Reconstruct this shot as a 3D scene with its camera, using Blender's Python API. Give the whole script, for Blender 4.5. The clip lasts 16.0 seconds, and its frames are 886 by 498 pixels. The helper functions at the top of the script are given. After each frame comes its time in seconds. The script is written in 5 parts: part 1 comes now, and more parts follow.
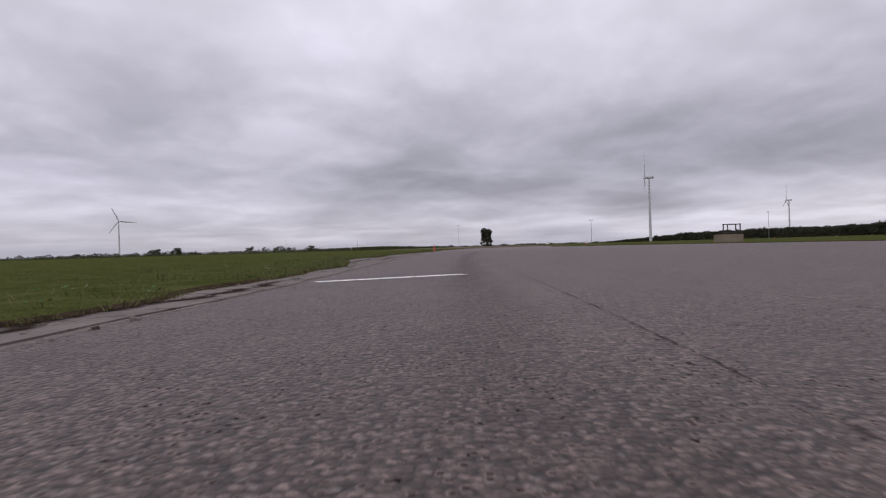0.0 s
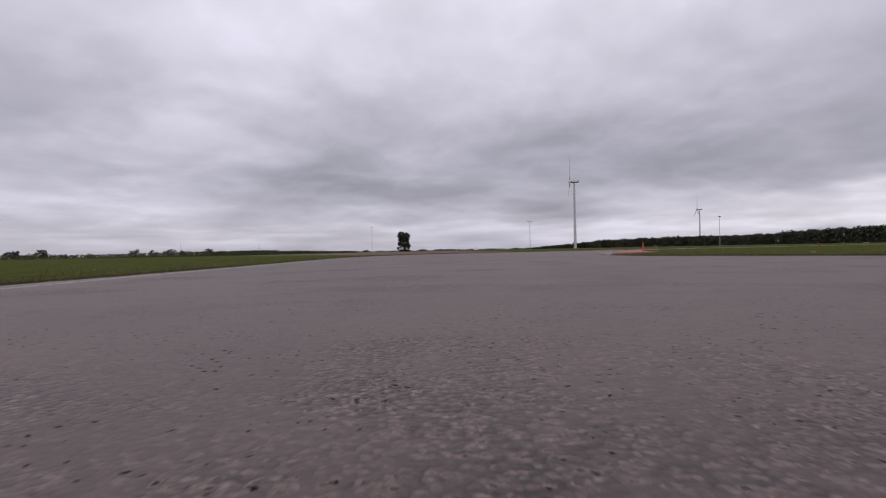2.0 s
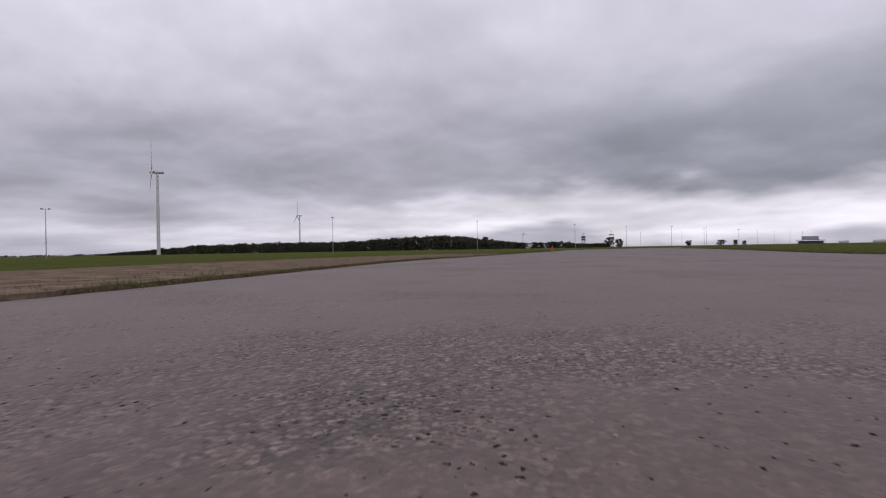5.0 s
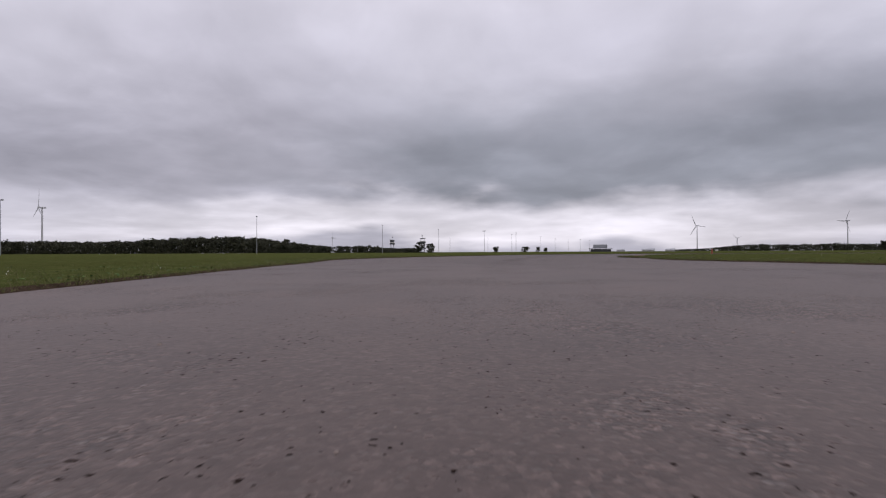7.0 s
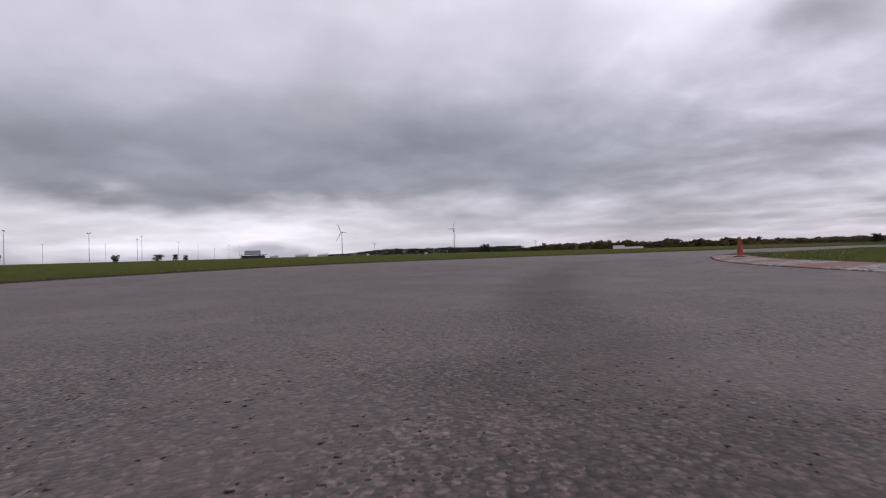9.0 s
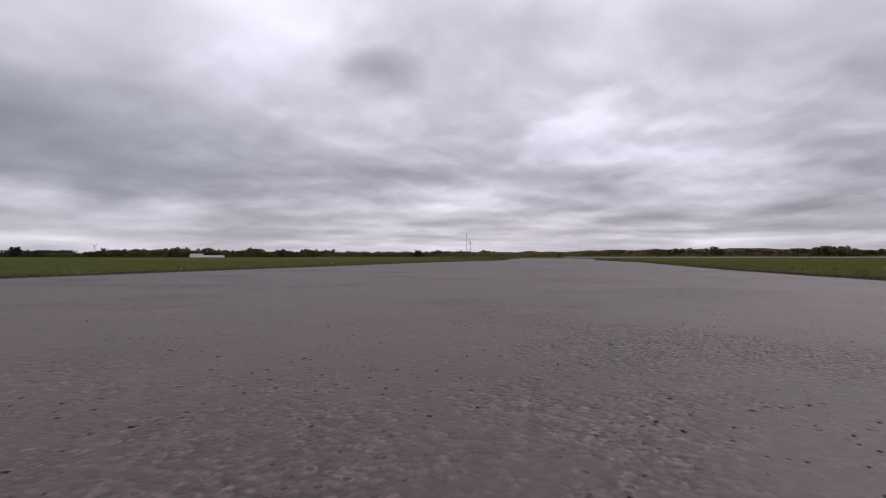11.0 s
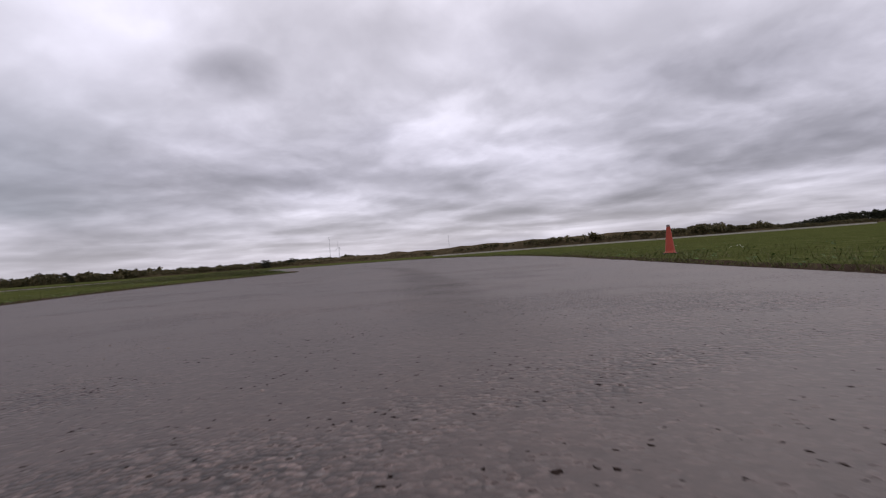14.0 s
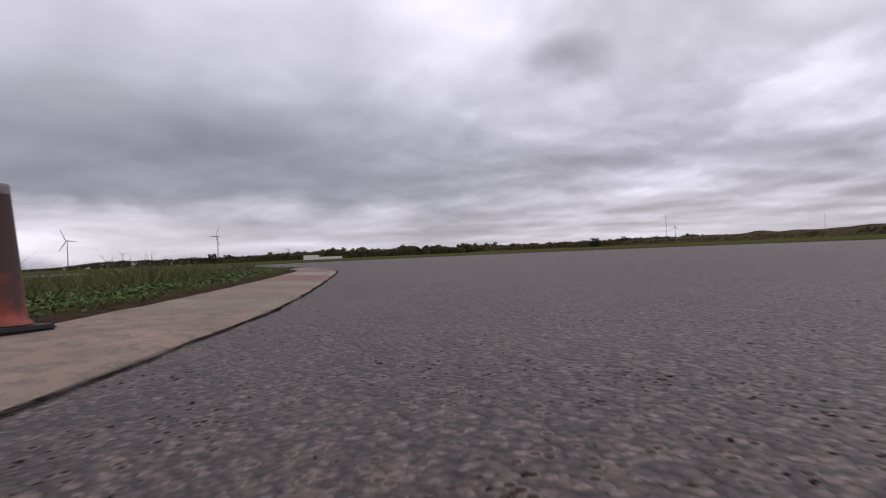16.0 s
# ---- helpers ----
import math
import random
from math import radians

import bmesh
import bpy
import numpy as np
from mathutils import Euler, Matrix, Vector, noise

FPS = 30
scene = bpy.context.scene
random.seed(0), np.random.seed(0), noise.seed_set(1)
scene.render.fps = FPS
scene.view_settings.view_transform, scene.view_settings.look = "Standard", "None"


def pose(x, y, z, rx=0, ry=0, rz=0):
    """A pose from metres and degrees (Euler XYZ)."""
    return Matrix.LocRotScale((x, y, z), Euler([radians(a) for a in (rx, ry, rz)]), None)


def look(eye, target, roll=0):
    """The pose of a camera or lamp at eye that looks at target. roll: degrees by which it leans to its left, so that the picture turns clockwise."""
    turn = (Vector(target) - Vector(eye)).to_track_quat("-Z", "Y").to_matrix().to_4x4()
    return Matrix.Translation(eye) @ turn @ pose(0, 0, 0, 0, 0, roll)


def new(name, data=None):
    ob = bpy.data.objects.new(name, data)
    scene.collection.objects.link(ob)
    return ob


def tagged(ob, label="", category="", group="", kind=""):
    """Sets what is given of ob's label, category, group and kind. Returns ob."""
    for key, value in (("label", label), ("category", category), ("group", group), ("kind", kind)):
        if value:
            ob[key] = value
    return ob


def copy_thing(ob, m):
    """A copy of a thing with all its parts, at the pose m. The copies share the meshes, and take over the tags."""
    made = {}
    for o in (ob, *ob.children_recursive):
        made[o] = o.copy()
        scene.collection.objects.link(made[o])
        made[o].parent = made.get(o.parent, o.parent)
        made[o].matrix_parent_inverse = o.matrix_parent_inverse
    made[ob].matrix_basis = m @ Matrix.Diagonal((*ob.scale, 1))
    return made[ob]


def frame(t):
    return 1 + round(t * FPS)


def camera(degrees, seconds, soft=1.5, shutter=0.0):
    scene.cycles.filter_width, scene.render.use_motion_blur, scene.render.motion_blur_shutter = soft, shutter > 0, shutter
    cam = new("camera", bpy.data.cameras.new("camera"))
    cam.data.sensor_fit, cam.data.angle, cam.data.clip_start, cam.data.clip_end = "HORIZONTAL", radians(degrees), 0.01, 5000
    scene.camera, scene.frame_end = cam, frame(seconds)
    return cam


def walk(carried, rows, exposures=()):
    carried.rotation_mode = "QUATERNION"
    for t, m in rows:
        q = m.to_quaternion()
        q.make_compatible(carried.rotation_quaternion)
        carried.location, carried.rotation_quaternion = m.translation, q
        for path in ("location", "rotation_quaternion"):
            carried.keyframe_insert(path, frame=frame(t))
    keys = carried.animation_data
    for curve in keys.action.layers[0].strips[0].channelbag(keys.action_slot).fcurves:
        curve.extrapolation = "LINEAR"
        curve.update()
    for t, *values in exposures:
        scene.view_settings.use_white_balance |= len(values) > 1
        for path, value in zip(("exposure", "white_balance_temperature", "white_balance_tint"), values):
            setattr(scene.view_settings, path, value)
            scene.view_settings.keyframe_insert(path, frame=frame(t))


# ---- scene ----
# ---- camera ----
# seconds, x, y, height, heading (clockwise from +y), tilt, lean
ROWS = (
    (0.0, -0.000, -0.000, 0.457, -0.378, -0.199, -1.661),
    (0.1, 0.029, 3.392, 0.459, -0.292, -0.215, -1.706),
    (0.2, 0.068, 6.790, 0.462, -0.246, -0.225, -1.745),
    (0.3, 0.119, 10.194, 0.464, -0.240, -0.224, -1.769),
    (0.4, 0.187, 13.608, 0.467, -0.266, -0.206, -1.765),
    (0.5, 0.279, 17.031, 0.469, -0.303, -0.165, -1.720),
    (0.6, 0.403, 20.464, 0.470, -0.315, -0.096, -1.616),
    (0.7, 0.567, 23.910, 0.471, -0.258, 0.039, -1.572),
    (0.8, 0.773, 27.366, 0.470, -0.112, 0.137, -1.553),
    (0.9, 1.025, 30.833, 0.467, 0.136, 0.098, -1.523),
    (1.0, 1.321, 34.306, 0.463, 0.477, 0.074, -1.478),
    (1.1, 1.659, 37.780, 0.456, 0.913, 0.220, -1.409),
    (1.2, 2.037, 41.249, 0.448, 1.454, 0.291, -1.263),
    (1.3, 2.444, 44.698, 0.439, 2.097, 0.271, -1.074),
    (1.4, 2.863, 48.112, 0.430, 2.804, 0.086, -0.860),
    (1.5, 3.281, 51.472, 0.424, 3.562, 0.046, -1.001),
    (1.6, 3.700, 54.769, 0.421, 4.411, 0.035, -1.093),
    (1.7, 4.129, 57.997, 0.419, 5.342, 0.047, -1.144),
    (1.8, 4.578, 61.155, 0.419, 6.338, 0.077, -1.159),
    (1.9, 5.058, 64.245, 0.420, 7.388, 0.118, -1.141),
    (2.0, 5.576, 67.267, 0.421, 8.491, 0.166, -1.091),
    (2.1, 6.140, 70.225, 0.423, 9.647, 0.213, -1.007),
    (2.2, 6.756, 73.123, 0.425, 10.839, 0.256, -0.920),
    (2.3, 7.429, 75.964, 0.428, 12.050, 0.289, -0.856),
    (2.4, 8.165, 78.754, 0.431, 13.279, 0.308, -0.841),
    (2.5, 8.970, 81.497, 0.436, 14.537, 0.308, -0.900),
    (2.6, 9.847, 84.199, 0.441, 15.851, 0.283, -1.055),
    (2.7, 10.801, 86.867, 0.448, 17.245, 0.312, -1.157),
    (2.8, 11.826, 89.514, 0.456, 18.628, 0.354, -1.202),
    (2.9, 12.916, 92.150, 0.464, 19.917, 0.370, -1.182),
    (3.0, 14.063, 94.785, 0.471, 21.146, 0.356, -1.015),
    (3.1, 15.252, 97.426, 0.477, 22.305, 0.349, -0.944),
    (3.2, 16.473, 100.071, 0.481, 23.413, 0.315, -0.874),
    (3.3, 17.728, 102.701, 0.483, 24.550, 0.268, -0.995),
    (3.4, 19.022, 105.294, 0.482, 25.786, 0.252, -1.037),
    (3.5, 20.359, 107.838, 0.480, 27.090, 0.239, -1.049),
    (3.6, 21.739, 110.327, 0.477, 28.407, 0.198, -1.083),
    (3.7, 23.164, 112.759, 0.473, 29.715, 0.142, -1.133),
    (3.8, 24.635, 115.135, 0.470, 31.015, 0.080, -1.194),
    (3.9, 26.152, 117.456, 0.466, 32.332, 0.024, -1.257),
    (4.0, 27.716, 119.724, 0.463, 33.695, -0.017, -1.315),
    (4.1, 29.327, 121.942, 0.460, 35.118, -0.031, -1.354),
    (4.2, 30.988, 124.112, 0.458, 36.571, -0.025, -1.380),
    (4.3, 32.699, 126.236, 0.456, 38.007, -0.008, -1.393),
    (4.4, 34.462, 128.317, 0.454, 39.399, 0.014, -1.393),
    (4.5, 36.281, 130.356, 0.453, 40.753, 0.034, -1.379),
    (4.6, 38.157, 132.353, 0.452, 42.129, 0.042, -1.344),
    (4.7, 40.097, 134.304, 0.451, 43.660, 0.047, -1.286),
    (4.8, 42.108, 136.206, 0.451, 45.463, 0.053, -1.202),
    (4.9, 44.196, 138.057, 0.450, 47.531, 0.061, -1.100),
    (5.0, 46.369, 139.850, 0.450, 49.794, 0.070, -0.991),
    (5.1, 48.632, 141.585, 0.450, 52.160, 0.081, -0.881),
    (5.2, 50.989, 143.259, 0.450, 54.534, 0.093, -0.776),
    (5.3, 53.441, 144.872, 0.450, 56.833, 0.106, -0.680),
    (5.4, 55.990, 146.424, 0.450, 58.985, 0.119, -0.595),
    (5.5, 58.631, 147.920, 0.450, 60.936, 0.134, -0.523),
    (5.6, 61.363, 149.364, 0.450, 62.650, 0.150, -0.466),
    (5.7, 64.180, 150.763, 0.450, 64.100, 0.166, -0.422),
    (5.8, 67.077, 152.124, 0.450, 65.275, 0.182, -0.391),
    (5.9, 70.047, 153.455, 0.450, 66.174, 0.199, -0.372),
    (6.0, 73.083, 154.764, 0.450, 66.808, 0.217, -0.362),
    (6.1, 76.180, 156.058, 0.449, 67.197, 0.234, -0.359),
    (6.2, 79.331, 157.342, 0.449, 67.377, 0.252, -0.359),
    (6.3, 82.530, 158.620, 0.449, 67.397, 0.269, -0.359),
    (6.4, 85.775, 159.891, 0.448, 67.325, 0.287, -0.354),
    (6.5, 89.060, 161.151, 0.447, 67.249, 0.304, -0.339),
    (6.6, 92.383, 162.394, 0.446, 67.269, 0.320, -0.309),
    (6.7, 95.742, 163.609, 0.445, 67.498, 0.337, -0.256),
    (6.8, 99.130, 164.787, 0.444, 68.029, 0.352, -0.176),
    (6.9, 102.537, 165.921, 0.443, 68.886, 0.367, -0.060),
    (7.0, 105.943, 167.013, 0.444, 69.948, 0.332, -0.266),
    (7.1, 109.337, 168.057, 0.445, 71.133, 0.334, -0.420),
    (7.2, 112.714, 169.043, 0.448, 72.390, 0.362, -0.536),
    (7.3, 116.072, 169.964, 0.452, 73.693, 0.405, -0.625),
    (7.4, 119.407, 170.812, 0.457, 75.050, 0.453, -0.702),
    (7.5, 122.717, 171.583, 0.463, 76.481, 0.496, -0.777),
    (7.6, 125.998, 172.273, 0.469, 78.012, 0.523, -0.861),
    (7.7, 129.246, 172.883, 0.476, 79.642, 0.536, -0.950),
    (7.8, 132.456, 173.413, 0.483, 81.361, 0.537, -1.039),
    (7.9, 135.622, 173.869, 0.489, 83.157, 0.530, -1.123),
    (8.0, 138.735, 174.254, 0.496, 85.019, 0.516, -1.192),
    (8.1, 141.782, 174.574, 0.501, 86.937, 0.498, -1.237),
    (8.2, 144.748, 174.825, 0.505, 88.916, 0.477, -1.262),
    (8.3, 147.615, 175.003, 0.508, 90.951, 0.451, -1.270),
    (8.4, 150.364, 175.103, 0.510, 93.028, 0.422, -1.260),
    (8.5, 152.978, 175.122, 0.509, 95.124, 0.390, -1.230),
    (8.6, 155.444, 175.055, 0.506, 97.232, 0.354, -1.177),
    (8.7, 157.751, 174.895, 0.500, 99.397, 0.328, -1.142),
    (8.8, 159.893, 174.635, 0.494, 101.669, 0.325, -1.165),
    (8.9, 161.874, 174.266, 0.488, 104.061, 0.356, -1.283),
    (9.0, 163.704, 173.785, 0.482, 106.514, 0.435, -1.534),
    (9.1, 165.415, 173.200, 0.477, 108.855, 0.468, -1.685),
    (9.2, 167.044, 172.524, 0.475, 111.083, 0.476, -1.718),
    (9.3, 168.631, 171.767, 0.474, 113.257, 0.481, -1.610),
    (9.4, 170.213, 170.943, 0.475, 115.382, 0.473, -1.466),
    (9.5, 171.813, 170.059, 0.475, 117.463, 0.443, -1.388),
    (9.6, 173.432, 169.116, 0.475, 119.534, 0.423, -1.257),
    (9.7, 175.053, 168.109, 0.473, 121.625, 0.449, -1.202),
    (9.8, 176.636, 167.030, 0.470, 123.833, 0.446, -1.276),
    (9.9, 178.186, 165.886, 0.467, 126.044, 0.440, -1.336),
    (10.0, 179.703, 164.680, 0.464, 128.257, 0.461, -1.329),
    (10.1, 181.188, 163.412, 0.462, 130.509, 0.539, -1.198),
    (10.2, 182.638, 162.082, 0.459, 132.785, 0.636, -1.010),
    (10.3, 184.051, 160.688, 0.457, 135.061, 0.713, -0.829),
    (10.4, 185.426, 159.229, 0.455, 137.308, 0.773, -0.659),
    (10.5, 186.762, 157.705, 0.453, 139.507, 0.817, -0.505),
    (10.6, 188.058, 156.116, 0.452, 141.642, 0.846, -0.370),
    (10.7, 189.312, 154.462, 0.451, 143.699, 0.862, -0.255),
    (10.8, 190.526, 152.743, 0.450, 145.669, 0.865, -0.161),
    (10.9, 191.699, 150.961, 0.450, 147.547, 0.858, -0.089),
    (11.0, 192.831, 149.118, 0.449, 149.329, 0.842, -0.041),
    (11.1, 193.924, 147.216, 0.449, 151.012, 0.817, -0.016),
    (11.2, 194.978, 145.255, 0.449, 152.597, 0.786, -0.015),
    (11.3, 195.995, 143.238, 0.449, 154.084, 0.750, -0.038),
    (11.4, 196.975, 141.168, 0.449, 155.474, 0.710, -0.086),
    (11.5, 197.920, 139.046, 0.450, 156.772, 0.667, -0.159),
    (11.6, 198.832, 136.875, 0.450, 157.980, 0.623, -0.257),
    (11.7, 199.711, 134.657, 0.450, 159.103, 0.580, -0.381),
    (11.8, 200.558, 132.394, 0.451, 160.144, 0.538, -0.529),
    (11.9, 201.377, 130.089, 0.451, 161.111, 0.499, -0.700),
    (12.0, 202.166, 127.744, 0.451, 162.009, 0.464, -0.893),
    (12.1, 202.929, 125.360, 0.452, 162.843, 0.435, -1.104),
    (12.2, 203.666, 122.941, 0.452, 163.620, 0.414, -1.330),
    (12.3, 204.379, 120.489, 0.452, 164.344, 0.401, -1.563),
    (12.4, 205.068, 118.005, 0.452, 165.019, 0.397, -1.795),
    (12.5, 205.737, 115.491, 0.451, 165.647, 0.405, -2.016),
    (12.6, 206.386, 112.950, 0.451, 166.226, 0.426, -2.212),
    (12.7, 207.018, 110.382, 0.450, 166.745, 0.450, -2.387),
    (12.8, 207.636, 107.789, 0.449, 167.187, 0.470, -2.542),
    (12.9, 208.243, 105.172, 0.448, 167.537, 0.476, -2.674),
    (13.0, 208.844, 102.532, 0.447, 167.779, 0.459, -2.777),
    (13.1, 209.443, 99.871, 0.445, 167.899, 0.411, -2.838),
    (13.2, 210.046, 97.188, 0.443, 167.895, 0.373, -2.943),
    (13.3, 210.660, 94.487, 0.442, 167.768, 0.385, -3.169),
    (13.4, 211.291, 91.769, 0.440, 167.519, 0.427, -3.456),
    (13.5, 211.947, 89.035, 0.439, 167.142, 0.476, -3.737),
    (13.6, 212.637, 86.289, 0.438, 166.631, 0.511, -3.940),
    (13.7, 213.370, 83.535, 0.438, 165.977, 0.538, -4.087),
    (13.8, 214.157, 80.776, 0.439, 165.171, 0.559, -4.197),
    (13.9, 215.004, 78.019, 0.441, 164.215, 0.579, -4.279),
    (14.0, 215.915, 75.273, 0.445, 163.142, 0.604, -4.338),
    (14.1, 216.880, 72.547, 0.451, 162.045, 0.636, -4.361),
    (14.2, 217.885, 69.856, 0.457, 160.874, 0.628, -4.428),
    (14.3, 218.924, 67.210, 0.464, 159.500, 0.648, -4.441),
    (14.4, 219.999, 64.620, 0.471, 157.931, 0.685, -4.396),
    (14.5, 221.112, 62.093, 0.479, 156.238, 0.729, -4.281),
    (14.6, 222.266, 59.636, 0.486, 154.496, 0.769, -4.077),
    (14.7, 223.464, 57.252, 0.492, 152.729, 0.806, -3.820),
    (14.8, 224.710, 54.943, 0.496, 150.934, 0.842, -3.539),
    (14.9, 226.008, 52.709, 0.498, 149.095, 0.879, -3.258),
    (15.0, 227.362, 50.549, 0.496, 147.195, 0.919, -2.994),
    (15.1, 228.777, 48.461, 0.490, 145.235, 0.962, -2.759),
    (15.2, 230.258, 46.443, 0.480, 143.251, 0.977, -2.583),
    (15.3, 231.813, 44.489, 0.466, 141.289, 0.935, -2.493),
    (15.4, 233.444, 42.591, 0.450, 139.393, 0.804, -2.509),
    (15.5, 235.153, 40.740, 0.433, 137.587, 0.656, -2.552),
    (15.6, 236.939, 38.925, 0.415, 135.856, 0.564, -2.538),
    (15.7, 238.803, 37.143, 0.396, 134.106, 0.526, -2.515),
    (15.8, 240.744, 35.390, 0.377, 132.264, 0.541, -2.530),
    (15.9, 242.759, 33.664, 0.358, 130.367, 0.545, -2.552),
    (16.0, 244.844, 31.960, 0.339, 128.476, 0.473, -2.549),
)


def camera_pose(x, y, z, heading, tilt, lean):
    h, p = radians(heading), radians(tilt)
    way = Vector((math.sin(h) * math.cos(p), math.cos(h) * math.cos(p), math.sin(p)))
    eye = Vector((x, y, z))
    return look(eye, eye + way, lean)


cam = camera(79.7, 16.0, soft=1.2, shutter=0.013)
walk(cam, [(t, camera_pose(*p)) for t, *p in ROWS], exposures=((0.0, 0.0, 6500, 19), (16.0, 0.0, 6500, 19)))


# ---- node helper ----
class Nodes:
    def __init__(self, tree):
        self.tree = tree
        tree.nodes.clear()

    def add(self, kind, inputs=None, operation="", blend_type=""):
        n = self.tree.nodes.new(kind)
        if operation:
            n.operation = operation
        if blend_type:
            n.data_type = "RGBA"
            n.blend_type = blend_type
        for k, v in (inputs or {}).items():
            self.put(n.inputs[k], v)
        return n

    def put(self, socket, v):
        if isinstance(v, bpy.types.NodeSocket):
            self.tree.links.new(v, socket)
        else:
            socket.default_value = v

    def math(self, op, a, b=0.0, c=0.0):
        n = self.add("ShaderNodeMath", {0: a, 1: b, 2: c}, operation=op)
        return n.outputs[0]

    def vmath(self, op, a, b=(0, 0, 0)):
        n = self.add("ShaderNodeVectorMath", {0: a, 1: b}, operation=op)
        return n.outputs[0]

    def ramp(self, fac, stops):
        n = self.add("ShaderNodeValToRGB", {"Fac": fac})
        r = n.color_ramp
        while len(r.elements) < len(stops):
            r.elements.new(0.5)
        for e, (p, c) in zip(r.elements, stops):
            e.position = p
            e.color = (c, c, c, 1) if isinstance(c, (int, float)) else (*c, 1)
        return n.outputs[0]

    def noise(self, vec, scale, detail=4.0, rough=0.5):
        n = self.add("ShaderNodeTexNoise", {"Vector": vec, "Scale": scale, "Detail": detail, "Roughness": rough})
        return n.outputs[0]

    def mix(self, fac, a, b, how="MIX"):
        n = self.add("ShaderNodeMix", blend_type=how)
        self.put(n.inputs[0], fac), self.put(n.inputs[6], a), self.put(n.inputs[7], b)
        return n.outputs[2]


def rgb(r, g, b):
    return (r, g, b, 1.0)


# ---- sky and sun ----
LONE_CLOUDS = ((142.5, 18.8, 5.5, 3.0, 0.62), (173.5, 20.7, 7.5, 4.0, 0.82), (185, 16.0, 6.0, 3.0, 0.86), (196, 15.3, 11.0, 4.0, 0.82), (156.5, 13.4, 4.5, 2.0, 0.84),
               (189, 6.5, 16.0, 1.6, 0.80), (146, 8.5, 9.0, 1.8, 0.94), (138, 3.0, 18.0, 2.8, 0.72), (200, 5.0, 13.0, 4.5, 0.78), (48, 18.0, 20.0, 9.0, 0.75), (7, 4.2, 17.0, 3.8, 0.80))
THIN_CLOUDS = ((27, 8.5, 22.0, 6.5, 0.78), (-6, 6.0, 14.0, 4.0, 0.85), (-29, 17.5, 10.0, 4.5, 0.88), (-13, 20.0, 9.0, 6.0, 1.12), (-34, 6.5, 14.0, 2.2, 1.15),
               (160, 10.5, 28.0, 5.0, 1.26), (88, 21.0, 14.0, 6.0, 1.04), (112, 14.0, 15.0, 7.0, 0.88), (132, 22.0, 12.0, 7.0, 1.26), (132, 9.8, 7.0, 1.5, 0.90))


